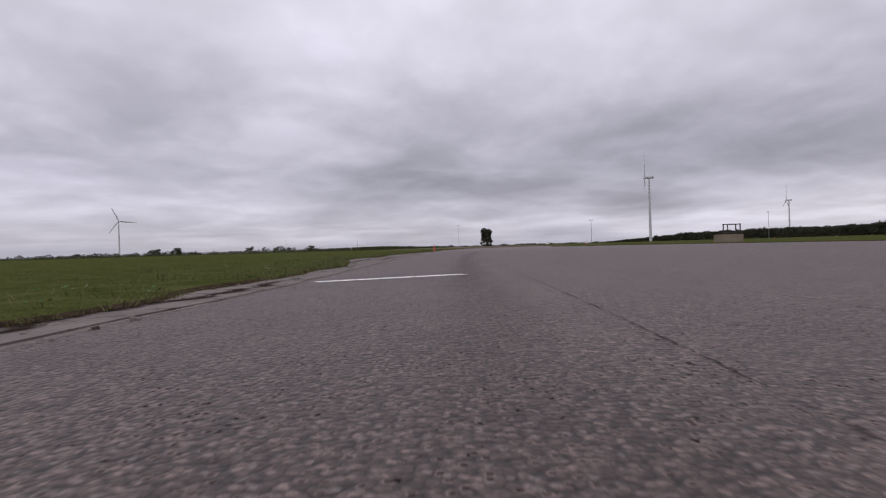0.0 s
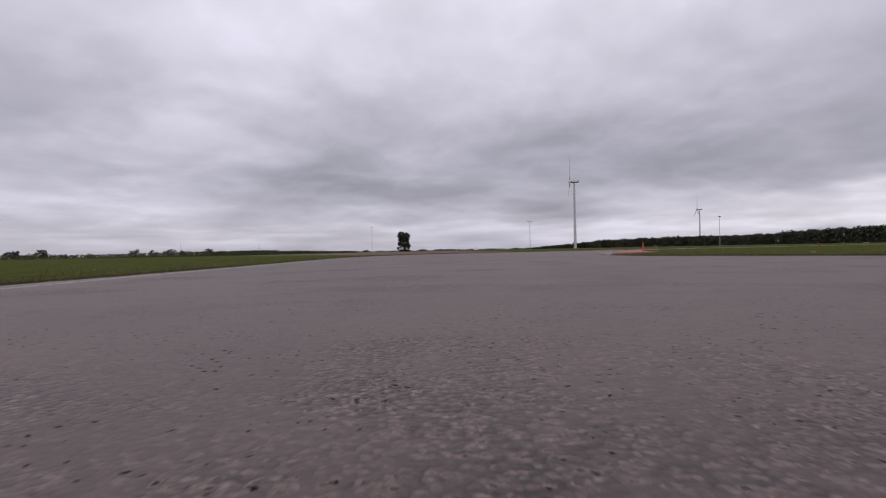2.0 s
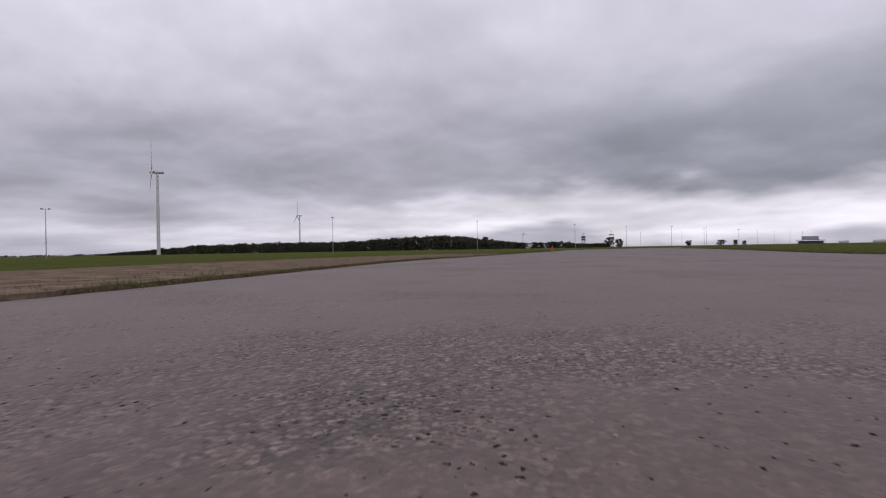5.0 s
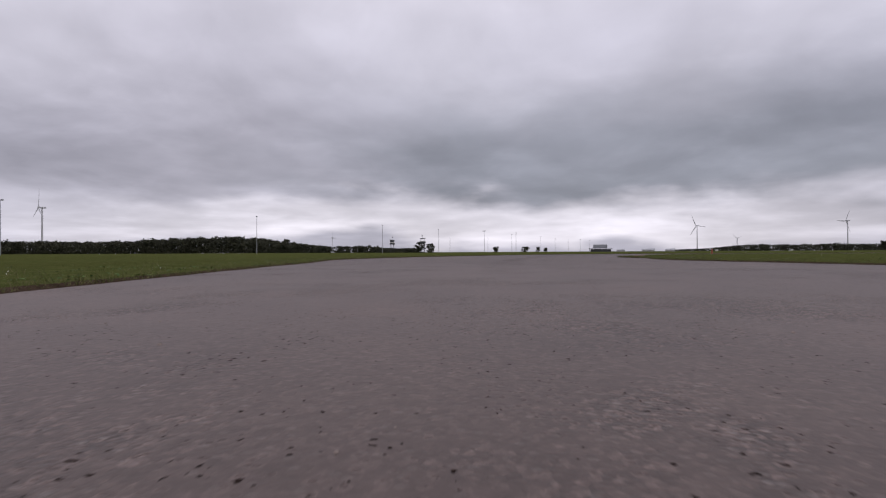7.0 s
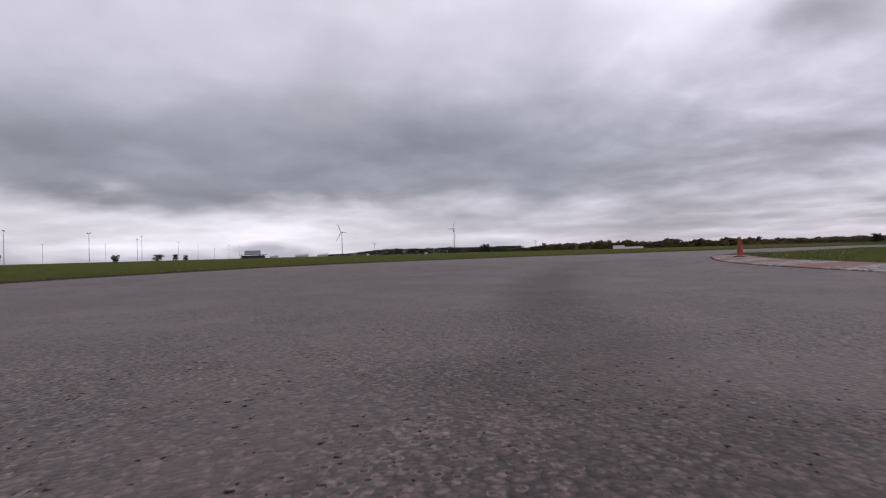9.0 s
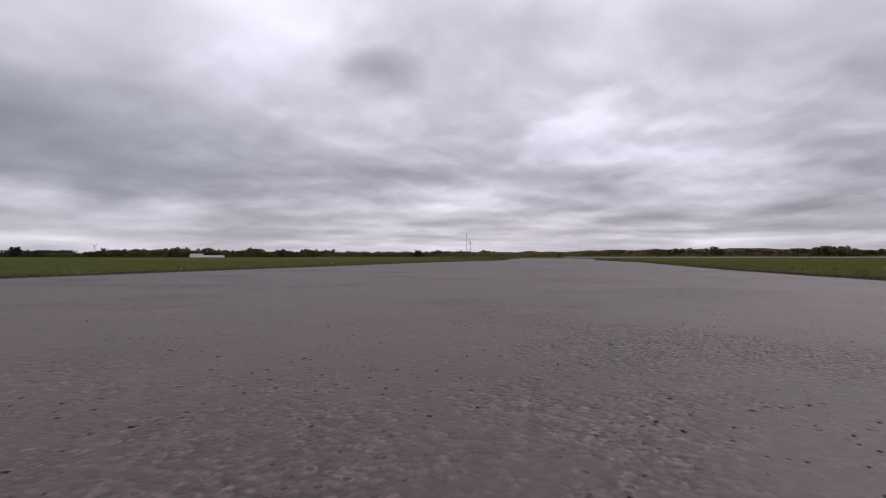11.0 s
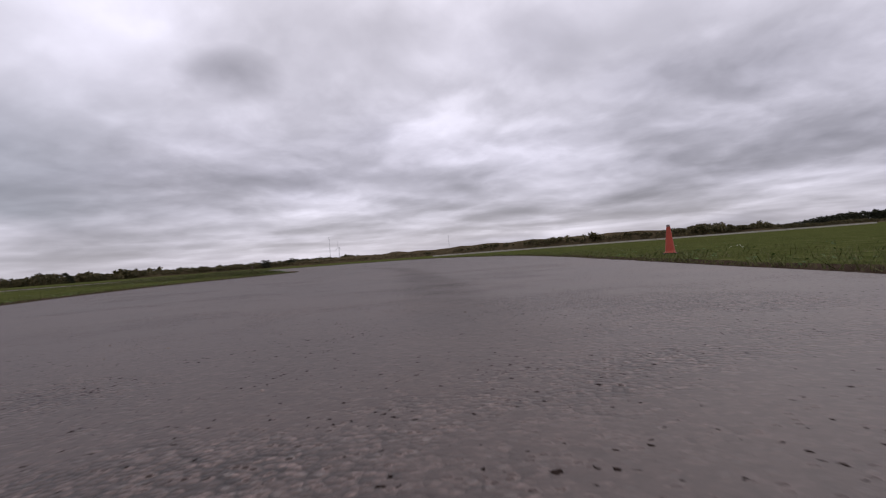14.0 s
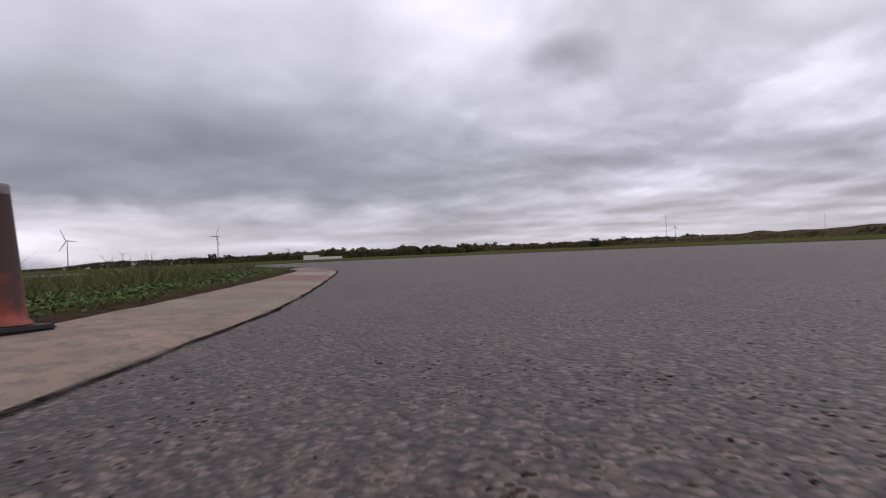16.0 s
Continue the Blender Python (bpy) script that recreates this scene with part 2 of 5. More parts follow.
def build_world():
    w = bpy.data.worlds.new("sky")
    scene.world = w
    w.use_nodes = True
    n = Nodes(w.node_tree)
    d = n.add("ShaderNodeTexCoord").outputs["Generated"]
    x, y, z = n.add("ShaderNodeSeparateXYZ", {0: d}).outputs
    up = n.math("MAXIMUM", z, 0.0)

    def scaled(v, k):
        return n.add("ShaderNodeVectorMath", {0: v, 3: k}, operation="SCALE").outputs[0]

    # a cloud layer overhead, flattened towards the horizon
    k = n.math("DIVIDE", 1.0, n.math("ADD", up, 0.36))
    flat = n.add("ShaderNodeCombineXYZ", {0: n.math("MULTIPLY", x, k), 1: n.math("MULTIPLY", y, k), 2: 0.0}).outputs[0]
    warp = n.vmath("SUBTRACT", n.add("ShaderNodeTexNoise", {"Vector": flat, "Scale": 2.8, "Detail": 4.0}).outputs[1], (0.5, 0.5, 0.5))
    flat = n.vmath("ADD", flat, scaled(warp, 0.10))
    puffs = n.noise(flat, 2.5, 5.0, 0.42)
    wide = n.noise(n.vmath("ADD", flat, (4.3, 1.7, 0.0)), 1.35, 3.0, 0.45)
    # a few larger belts that lie level round the horizon
    belt = n.noise(n.vmath("MULTIPLY", d, (2.4, 2.4, 9.0)), 1.3, 6.0, 0.48)
    h = n.math("ADD", up, n.math("MULTIPLY", n.math("SUBTRACT", belt, 0.5), 0.12))
    h = n.math("ADD", h, n.math("MULTIPLY", n.math("SUBTRACT", puffs, 0.5), 0.075))
    c = n.ramp(h, ((0.0, (0.44, 0.445, 0.48)), (0.03, (0.60, 0.60, 0.625)), (0.085, (0.54, 0.54, 0.57)), (0.14, (0.46, 0.46, 0.49)), (0.22, (0.52, 0.52, 0.55)), (0.32, (0.66, 0.66, 0.69)), (0.5, (0.74, 0.74, 0.765))))
    # the heavy cloud bank on one side, with a bright gap beneath
    side = n.math("DIVIDE", n.math("ADD", n.math("MULTIPLY", x, 0.998), n.math("MULTIPLY", y, -0.06)), n.math("SQRT", n.math("SUBTRACT", 1.0, n.math("MULTIPLY", z, z))))
    side = n.math("ADD", side, n.math("MULTIPLY", n.math("SUBTRACT", belt, 0.5), 0.3))
    broad = n.ramp(side, ((0.42, 0.0), (0.75, 1.0)))
    side = n.ramp(side, ((0.70, 0.0), (0.92, 1.0)))
    bank = n.math("MULTIPLY", side, n.ramp(h, ((0.080, 0.0), (0.118, 1.0), (0.20, 0.9), (0.32, 0.25), (0.42, 0.0))))
    c = n.mix(n.math("MULTIPLY", bank, 0.88), c, rgb(0.275, 0.297, 0.318))
    broad = n.math("MULTIPLY", broad, n.ramp(n.math("ADD", y, 1.0), ((0.60, 0.08), (0.88, 1.0))))
    gap = n.math("MULTIPLY", broad, n.ramp(h, ((0.005, 0.0), (0.03, 1.0), (0.08, 0.8), (0.11, 0.0))))
    c = n.mix(n.math("MULTIPLY", gap, 0.85), c, rgb(0.86, 0.85, 0.85))
    c = n.mix(1.0, c, n.ramp(puffs, ((0.36, 1.07), (0.50, 1.0), (0.64, 0.91))), "MULTIPLY")
    c = n.mix(1.0, c, n.ramp(wide, ((0.36, 1.11), (0.64, 0.88))), "MULTIPLY")
    c = n.mix(1.0, c, n.ramp(up, ((0.4, 1.0), (1.0, 1.8))), "MULTIPLY")
    # heaps of flat-based clouds: lit upper rims and grey bellies, thinner and denser towards the horizon
    level = n.math("SQRT", n.math("SUBTRACT", 1.0, n.math("MULTIPLY", z, z)))
    rise = n.math("MULTIPLY", n.math("LOGARITHM", n.math("ADD", up, 0.05), math.e), 0.62)
    deck = n.add("ShaderNodeCombineXYZ", {0: n.math("DIVIDE", x, level), 1: n.math("DIVIDE", y, level), 2: rise}).outputs[0]
    bend = n.vmath("SUBTRACT", n.add("ShaderNodeTexNoise", {"Vector": deck, "Scale": 3.0, "Detail": 4.0}).outputs[1], (0.5, 0.5, 0.5))
    deck = n.vmath("ADD", deck, scaled(bend, 0.16))
    rows = n.noise(deck, 3.6, 6.0, 0.50)
    beyond = n.noise(n.vmath("ADD", deck, (0.0, 0.0, 0.045)), 3.6, 5.0, 0.48)
    belly = n.ramp(rows, ((0.36, 1.26), (0.46, 1.08), (0.52, 0.97), (0.57, 0.84), (0.66, 0.72)))
    rim = n.ramp(n.math("ADD", n.math("MULTIPLY", n.math("SUBTRACT", beyond, rows), 1.6), 0.5), ((0.32, 0.85), (0.5, 1.0), (0.68, 1.22)))
    amount = n.math("MULTIPLY", n.ramp(up, ((0.0, 0.3), (0.04, 1.0), (0.20, 0.85), (0.36, 0.35))), n.ramp(n.math("MULTIPLY", n.math("ADD", y, 1.0), 0.5), ((0.12, 1.0), (0.36, 0.68), (0.68, 0.52))))
    amount = n.math("MULTIPLY", amount, n.math("SUBTRACT", 1.0, n.math("MULTIPLY", side, 0.35)))
    c = n.mix(amount, c, n.mix(1.0, c, n.mix(1.0, belly, rim, "MULTIPLY"), "MULTIPLY"))
    # single clouds and thin places: bearing, height, half width, half depth in degrees, brightness
    for bearing, lift, w, t, gain in LONE_CLOUDS + THIN_CLOUDS:
        b, e = radians(bearing), radians(lift)
        middle = (math.sin(b) * math.cos(e), math.cos(b) * math.cos(e), math.sin(e))
        off = n.vmath("SUBTRACT", n.vmath("ADD", d, scaled(bend, radians(w) * 0.6)), middle)
        off = n.vmath("MULTIPLY", off, (1 / radians(w), 1 / radians(w), 1 / radians(t)))
        reach = n.add("ShaderNodeVectorMath", {0: off}, operation="LENGTH").outputs[1]
        c = n.mix(n.ramp(reach, ((0.15, 1.0), (0.6, 0.6), (1.0, 0.0))), c, n.mix(1.0, c, rgb(gain, gain, gain * 1.01), "MULTIPLY"))
    c = n.mix(1.0, c, rgb(0.97, 0.99, 1.04), "MULTIPLY")
    sky = n.add("ShaderNodeTexSky")
    sky.sky_type, sky.sun_disc, sky.sun_elevation, sky.sun_rotation = "NISHITA", False, radians(42), radians(160)
    blue = n.mix(1.0, sky.outputs[0], rgb(0.1, 0.1, 0.1), "MULTIPLY")
    bg = n.add("ShaderNodeBackground", {"Color": n.mix(0.95, blue, c), "Strength": 1.0})
    out = n.add("ShaderNodeOutputWorld")
    n.tree.links.new(bg.outputs[0], out.inputs[0])


build_world()
sun = new("sun", bpy.data.lights.new("sun", "SUN"))
sun.data.energy, sun.data.angle, sun.data.color = 0.7, radians(40), (1.0, 0.97, 0.93)
sun.matrix_world = pose(0, 0, 60, 48, 0, -20)


# ---- materials ----
def material(name):
    m = bpy.data.materials.new(name)
    m.use_nodes = True
    n = Nodes(m.node_tree)
    n.out = n.add("ShaderNodeOutputMaterial")
    return m, n


def finish(n, color, rough=0.8, metal=0.0, bump=None, strength=0.3, dist=0.01, spec=0.3):
    b = n.add("ShaderNodeBsdfPrincipled", {"Base Color": color, "Roughness": rough, "Metallic": metal, "Specular IOR Level": spec})
    if bump is not None:
        k = n.add("ShaderNodeBump", {"Height": bump, "Strength": strength, "Distance": dist})
        n.put(b.inputs["Normal"], k.outputs[0])
    n.tree.links.new(b.outputs[0], n.out.inputs[0])


def plain(name, color, rough=0.6, metal=0.0, vary=0.15, scale=3.0, spec=0.3):
    """A surface of one colour with faint stains."""
    m, n = material(name)
    p = n.add("ShaderNodeTexCoord").outputs["Object"]
    f = n.math("ADD", n.math("MULTIPLY", n.noise(p, scale, 5.0), 0.6), n.math("MULTIPLY", n.noise(p, scale * 9, 3.0), 0.4))
    c = n.mix(n.ramp(f, ((0.35, 0.0), (0.65, 1.0))), rgb(*[v * (1 - vary) for v in color]), rgb(*[min(1, v * (1 + vary)) for v in color]))
    finish(n, c, rough, metal, f, 0.15, 0.005, spec)
    return m


def asphalt_material():
    """Old asphalt: open chippings in some stretches, a smooth face with scattered pits in others."""
    m, n = material("weathered_asphalt")
    p = n.add("ShaderNodeNewGeometry").outputs["Position"]
    px, py, _ = n.add("ShaderNodeSeparateXYZ", {0: p}).outputs

    def cells(scale, off=(0.0, 0.0, 0.0)):
        v = n.add("ShaderNodeTexVoronoi", {"Vector": n.vmath("ADD", p, off), "Scale": scale, "Randomness": 1.0})
        v.voronoi_dimensions = "2D"
        return v.outputs["Distance"], n.add("ShaderNodeSeparateColor", {0: v.outputs["Color"]}).outputs[0]

    d1, t1 = cells(40.0)
    bent = n.add("ShaderNodeVectorMath", {0: n.vmath("SUBTRACT", n.add("ShaderNodeTexNoise", {"Vector": p, "Scale": 45.0, "Detail": 2.0}).outputs[1], (0.5, 0.5, 0.5)), 3: 0.035}, operation="SCALE").outputs[0]
    d3, t3 = cells(27.0, bent)
    grit = n.noise(p, 48.0, 2.0, 0.6)
    d2, t2 = cells(24.0, (3.3, 8.1, 0.0))
    mid = n.noise(p, 15.0, 5.0, 0.65)
    wide = n.noise(p, 0.14, 5.0, 0.6)
    wide2 = n.noise(n.vmath("ADD", p, (31.0, 7.0, 0.0)), 0.9, 5.0, 0.55)
    start = n.ramp(n.math("DIVIDE", py, 100.0), ((0.40, 1.0), (0.70, 0.0)))
    finish_zone = n.ramp(n.math("DIVIDE", px, 300.0), ((0.745, 0.0), (0.785, 1.0)))
    patchy = n.ramp(n.math("ADD", n.math("MULTIPLY", n.noise(p, 0.42, 4.0, 0.6), 0.8), n.math("MULTIPLY", mid, 0.2)), ((0.49, 0.0), (0.59, 0.9)))
    bend_zone = n.math("MULTIPLY", n.ramp(n.math("DIVIDE", px, 300.0), ((0.39, 0.0), (0.43, 1.0), (0.60, 1.0), (0.64, 0.0))), n.ramp(n.noise(p, 0.7, 3.0, 0.6), ((0.38, 0.35), (0.55, 1.0))))
    coarse = n.math("MAXIMUM", n.math("MULTIPLY", n.math("MAXIMUM", n.math("MAXIMUM", start, bend_zone), finish_zone), 0.85), patchy)
    # chippings
    c = n.ramp(n.math("ADD", n.math("MULTIPLY", t1, 0.60), n.math("MULTIPLY", n.ramp(grit, ((0.30, 0.0), (0.70, 1.0))), 0.40)), ((0.15, (0.030, 0.0218, 0.0192)), (0.40, (0.078, 0.0570, 0.0510)), (0.62, (0.128, 0.0945, 0.0850)), (0.85, (0.290, 0.220, 0.200))))
    c = n.mix(n.math("SUBTRACT", 1.0, n.math("ADD", n.math("MULTIPLY", coarse, 0.82), 0.18)), c, rgb(0.086, 0.0630, 0.0565))
    pale = n.math("MULTIPLY", n.math("MULTIPLY", n.ramp(d2, ((0.20, 1.0), (0.36, 0.0))), n.ramp(t2, ((0.74, 0.0), (0.80, 1.0)))), n.math("ADD", n.math("MULTIPLY", coarse, 0.85), 0.15))
    c = n.mix(n.math("MULTIPLY", pale, 0.78), c, rgb(0.215, 0.190, 0.178))
    voids = n.math("MULTIPLY", n.ramp(d1, ((0.44, 0.0), (0.62, 1.0))), coarse)
    c = n.mix(n.math("MULTIPLY", voids, 0.75), c, rgb(0.014, 0.0115, 0.0105))
    cluster = n.ramp(n.noise(p, 1.7, 3.0, 0.6), ((0.40, 0.0), (0.62, 1.0)))
    size = n.math("MULTIPLY", n.math("SUBTRACT", n.math("ADD", t3, n.math("MULTIPLY", cluster, 0.12)), 0.88), 1.3)
    pit = n.ramp(n.math("SUBTRACT", size, d3), ((0.0, 0.0), (0.06, 1.0)))
    tiny = n.math("MULTIPLY", n.math("MULTIPLY", n.ramp(d1, ((0.26, 1.0), (0.42, 0.0))), n.ramp(t1, ((0.87, 0.0), (0.90, 1.0)))), n.math("ADD", n.math("MULTIPLY", coarse, 0.8), n.math("MULTIPLY", cluster, 0.35)))
    pit = n.math("MINIMUM", n.math("ADD", pit, tiny), 1.0)
    c = n.mix(n.math("MULTIPLY", pit, 0.80), c, rgb(0.014, 0.0105, 0.0095))
    c = n.mix(1.0, c, n.ramp(mid, ((0.30, 0.84), (0.5, 1.0), (0.70, 1.17))), "MULTIPLY")
    f = n.math("ADD", n.math("MULTIPLY", wide, 0.55), n.math("MULTIPLY", wide2, 0.45))
    c = n.mix(1.0, c, n.ramp(f, ((0.34, (0.80, 0.79, 0.80)), (0.5, (1.0, 1.0, 1.0)), (0.66, (1.18, 1.15, 1.12)))), "MULTIPLY")
    late = n.ramp(n.math("DIVIDE", px, 300.0), ((0.56, 0.0), (0.68, 1.0)))
    bend = n.math("MULTIPLY", n.ramp(n.math("DIVIDE", px, 300.0), ((0.03, 0.0), (0.07, 1.0), (0.25, 1.0), (0.42, 0.0))), n.ramp(n.math("DIVIDE", py, 300.0), ((0.28, 0.0), (0.36, 1.0))))
    c = n.mix(1.0, c, n.mix(bend, rgb(1, 1, 1), rgb(1.17, 1.17, 1.16)), "MULTIPLY")
    c = n.mix(1.0, c, n.mix(late, rgb(1, 1, 1), rgb(0.77, 0.77, 0.77)), "MULTIPLY")
    # a darker, slightly bluer stretch before the second kerb
    reach = n.add("ShaderNodeVectorMath", {0: n.vmath("SUBTRACT", p, (170.0, 170.0, 0.0))}, operation="LENGTH").outputs[1]
    c = n.mix(n.ramp(n.math("DIVIDE", n.math("ADD", reach, n.math("MULTIPLY", wide, 12.0)), 100.0), ((0.20, 1.0), (0.36, 0.0))), c, n.mix(1.0, c, rgb(0.84, 0.85, 0.88), "MULTIPLY"))
    # the last bend's asphalt is toned a trace darker
    c = n.mix(1.0, c, n.mix(finish_zone, rgb(1, 1, 1), rgb(0.98, 0.97, 0.98)), "MULTIPLY")
    c = n.mix(1.0, c, rgb(0.79, 0.765, 0.74), "MULTIPLY")
    h = n.math("ADD", n.math("MULTIPLY", mid, 0.35), n.math("MULTIPLY", n.math("MULTIPLY", d1, -1.0), coarse))
    h = n.math("ADD", h, n.math("ADD", n.math("MULTIPLY", pit, -0.7), n.math("MULTIPLY", pale, 0.5)))
    finish(n, c, 0.56, 0.0, h, 0.9, 0.012, n.math("MULTIPLY", n.math("SUBTRACT", 1.0, pit), 0.30))
    return m


def foliage_material(name, dark, mid_c, light, patch=0.09, dry=0.0):
    """Leaves whose colour changes from clump to clump."""
    m, n = material(name)
    g = n.add("ShaderNodeNewGeometry")
    r = g.outputs["Random Per Island"]
    f = n.noise(g.outputs["Position"], patch, 4.0, 0.6)
    c = n.ramp(n.math("ADD", n.math("MULTIPLY", r, 0.6), n.math("MULTIPLY", f, 0.4)), ((0.15, dark), (0.5, mid_c), (0.85, light)))
    if dry:
        c = n.mix(n.math("MULTIPLY", n.ramp(n.noise(g.outputs["Position"], 1.1, 4.0, 0.6), ((0.46, 0.0), (0.66, 1.0))), dry), c, rgb(0.105, 0.080, 0.040))
    finish(n, c, 0.75, 0.0, None, spec=0.2)
    return m


def worn_paint(name, color, under, wear, scale=6.0):
    """Paint that has flaked off in places."""
    m, n = material(name)
    p = n.add("ShaderNodeNewGeometry").outputs["Position"]
    a = n.noise(p, scale, 7.0, 0.68)
    b = n.noise(p, scale * 7, 4.0, 0.6)
    f = n.math("ADD", n.math("MULTIPLY", a, 0.65), n.math("MULTIPLY", b, 0.35))
    coat = n.mix(n.ramp(n.noise(p, 1.6, 5.0), ((0.35, 0.0), (0.65, 1.0))), rgb(*color), rgb(*[v * 0.74 for v in color]))
    bare = n.mix(n.ramp(b, ((0.35, 0.0), (0.65, 1.0))), rgb(*under), rgb(*[v * 0.55 for v in under]))
    c = n.mix(n.ramp(f, ((wear - 0.03, 1.0), (wear + 0.03, 0.0))), coat, bare)
    finish(n, c, 0.85, 0.0, f, 0.9, 0.014, 0.12)
    return m


def see_through_stain(name, color, cover, scale, soft=False):
    """A thin stain that lets the surface below show where it is worn, and at its sides where they are soft."""
    m, n = material(name)
    p = n.add("ShaderNodeNewGeometry").outputs["Position"]
    f = n.math("ADD", n.math("MULTIPLY", n.noise(p, scale, 6.0, 0.65), 0.6), n.math("MULTIPLY", n.noise(p, 55.0, 3.0), 0.4))
    amount = n.ramp(f, ((0.36, cover * 0.25), (0.54, cover)))
    if soft:
        u = n.add("ShaderNodeSeparateXYZ", {0: n.add("ShaderNodeTexCoord").outputs["UV"]})
        side = n.math("MULTIPLY", n.ramp(u.outputs[0], ((0.0, 0.0), (0.35, 1.0), (0.65, 1.0), (1.0, 0.0))), n.ramp(u.outputs[1], ((0.0, 0.0), (0.2, 1.0), (0.8, 1.0), (1.0, 0.0))))
        amount = n.math("MULTIPLY", amount, side)
    b = n.add("ShaderNodeBsdfPrincipled", {"Base Color": rgb(*color), "Roughness": 0.95, "Specular IOR Level": 0.0})
    t = n.add("ShaderNodeBsdfTransparent")
    mix = n.add("ShaderNodeMixShader", {0: amount})
    n.tree.links.new(t.outputs[0], mix.inputs[1])
    n.tree.links.new(b.outputs[0], mix.inputs[2])
    n.tree.links.new(mix.outputs[0], n.out.inputs[0])
    return m


def dark_topped_orange():
    """Orange plastic that turns dark brown towards the top, in blotches."""
    m, n = material("dark_topped_orange_plastic")
    p = n.add("ShaderNodeTexCoord").outputs["Object"]
    z = n.add("ShaderNodeSeparateXYZ", {0: p}).outputs[2]
    f = n.math("ADD", n.noise(p, 5.0, 5.0, 0.6), n.math("MULTIPLY", z, 0.5))
    c = n.mix(n.ramp(f, ((0.42, 0.0), (0.60, 0.95))), rgb(0.21, 0.034, 0.016), rgb(0.040, 0.022, 0.019))
    finish(n, c, 0.6, 0.0, f, 0.2, 0.004, 0.35)
    return m


def grass_ground_material():
    m, n = material("mown_grass")
    p = n.add("ShaderNodeNewGeometry").outputs["Position"]
    a = n.noise(p, 0.06, 6.0, 0.6)
    b = n.noise(p, 1.3, 6.0, 0.65)
    c3 = n.noise(p, 34.0, 3.0, 0.6)
    c = n.ramp(b, ((0.30, (0.036, 0.045, 0.012)), (0.5, (0.061, 0.071, 0.022)), (0.7, (0.092, 0.096, 0.035))))
    c = n.mix(n.ramp(a, ((0.42, 0.0), (0.62, 0.55))), c, rgb(0.055, 0.058, 0.018))
    c = n.mix(1.0, c, n.ramp(c3, ((0.3, 0.55), (0.7, 1.35))), "MULTIPLY")
    finish(n, c, 0.9, 0.0, n.math("ADD", b, c3), 0.8, 0.05, 0.0)
    return m


ASPHALT = asphalt_material()
GRASS = grass_ground_material()
WHITE_STEEL = plain("white_painted_steel", (0.40, 0.405, 0.415), 0.5)
GREY_STEEL = plain("galvanised_steel", (0.30, 0.31, 0.32), 0.5, 0.6)
DARK_STEEL = plain("dark_painted_steel", (0.05, 0.05, 0.055), 0.6)
ORANGE = plain("orange_plastic", (0.35, 0.045, 0.022), 0.5, 0.0, 0.12, 8.0, 0.4)
RUBBER = plain("black_rubber", (0.02, 0.02, 0.02), 0.7)
LEAF = foliage_material("dark_foliage", (0.015, 0.017, 0.011), (0.030, 0.032, 0.018), (0.052, 0.053, 0.029))
SCRUB = foliage_material("dry_scrub", (0.030, 0.031, 0.013), (0.075, 0.066, 0.029), (0.16, 0.122, 0.056))
CROP = foliage_material("field_crop", (0.024, 0.034, 0.012), (0.042, 0.053, 0.018), (0.070, 0.078, 0.028))
BLADE = foliage_material("grass_blades", (0.030, 0.043, 0.010), (0.066, 0.081, 0.021), (0.14, 0.132, 0.050), 0.6, 0.55)
WEED = foliage_material("weed_leaves", (0.020, 0.050, 0.013), (0.042, 0.090, 0.020), (0.085, 0.135, 0.036))
DARK_TOPPED_ORANGE = dark_topped_orange()
TYRE_MARK = see_through_stain("tyre_rubber_marks", (0.030, 0.028, 0.029), 0.28, 3.0, True)
CRACK = see_through_stain("open_crack", (0.012, 0.010, 0.010), 1.0, 3.0)
SEAM = see_through_stain("fine_seam", (0.020, 0.018, 0.018), 0.6, 2.5)
DUST = see_through_stain("pale_edge_dust", (0.26, 0.230, 0.205), 0.42, 1.8, True)
EDGE_SOIL = see_through_stain("soil_in_broken_edge", (0.020, 0.016, 0.012), 1.0, 4.0, True)
BROKEN = worn_paint("broken_edge_asphalt", (0.150, 0.130, 0.118), (0.040, 0.036, 0.022), 0.43, 2.6)
WORN_LINE = see_through_stain("worn_edge_line", (0.46, 0.45, 0.43), 0.85, 5.0)
LINE_WHITE = see_through_stain("old_white_line", (0.64, 0.63, 0.61), 1.0, 7.0)
SOIL = plain("dark_soil", (0.040, 0.028, 0.020), 0.95, 0.0, 0.5, 7.0, 0.0)
GRAVEL = plain("pale_gravel", (0.40, 0.37, 0.33), 0.95, 0.0, 0.45, 9.0, 0.0)
DIRT = plain("brown_gravelly_dirt", (0.115, 0.086, 0.064), 0.95, 0.0, 0.55, 1.6, 0.0)
RUNWAY = plain("old_brown_runway", (0.120, 0.096, 0.074), 0.9, 0.0, 0.55, 0.28, 0.0)
RUNWAY_GRIT = worn_paint("pale_grit_on_runway_edge", (0.25, 0.222, 0.20), (0.13, 0.108, 0.085), 0.47, 1.6)
FLOWER = plain("white_flower_heads", (0.72, 0.72, 0.66), 0.8)
PALE_WALL = plain("white_wall_paint", (0.66, 0.65, 0.62), 0.7)
GLASS = plain("dark_window_glass", (0.03, 0.035, 0.04), 0.15, 0.0, 0.05, 1.0, 0.6)
WOOD_BEAM = plain("weathered_timber", (0.045, 0.036, 0.034), 0.85, 0.0, 0.3, 5.0)
BARK = plain("bark", (0.10, 0.075, 0.055), 0.9, 0.0, 0.4, 6.0)
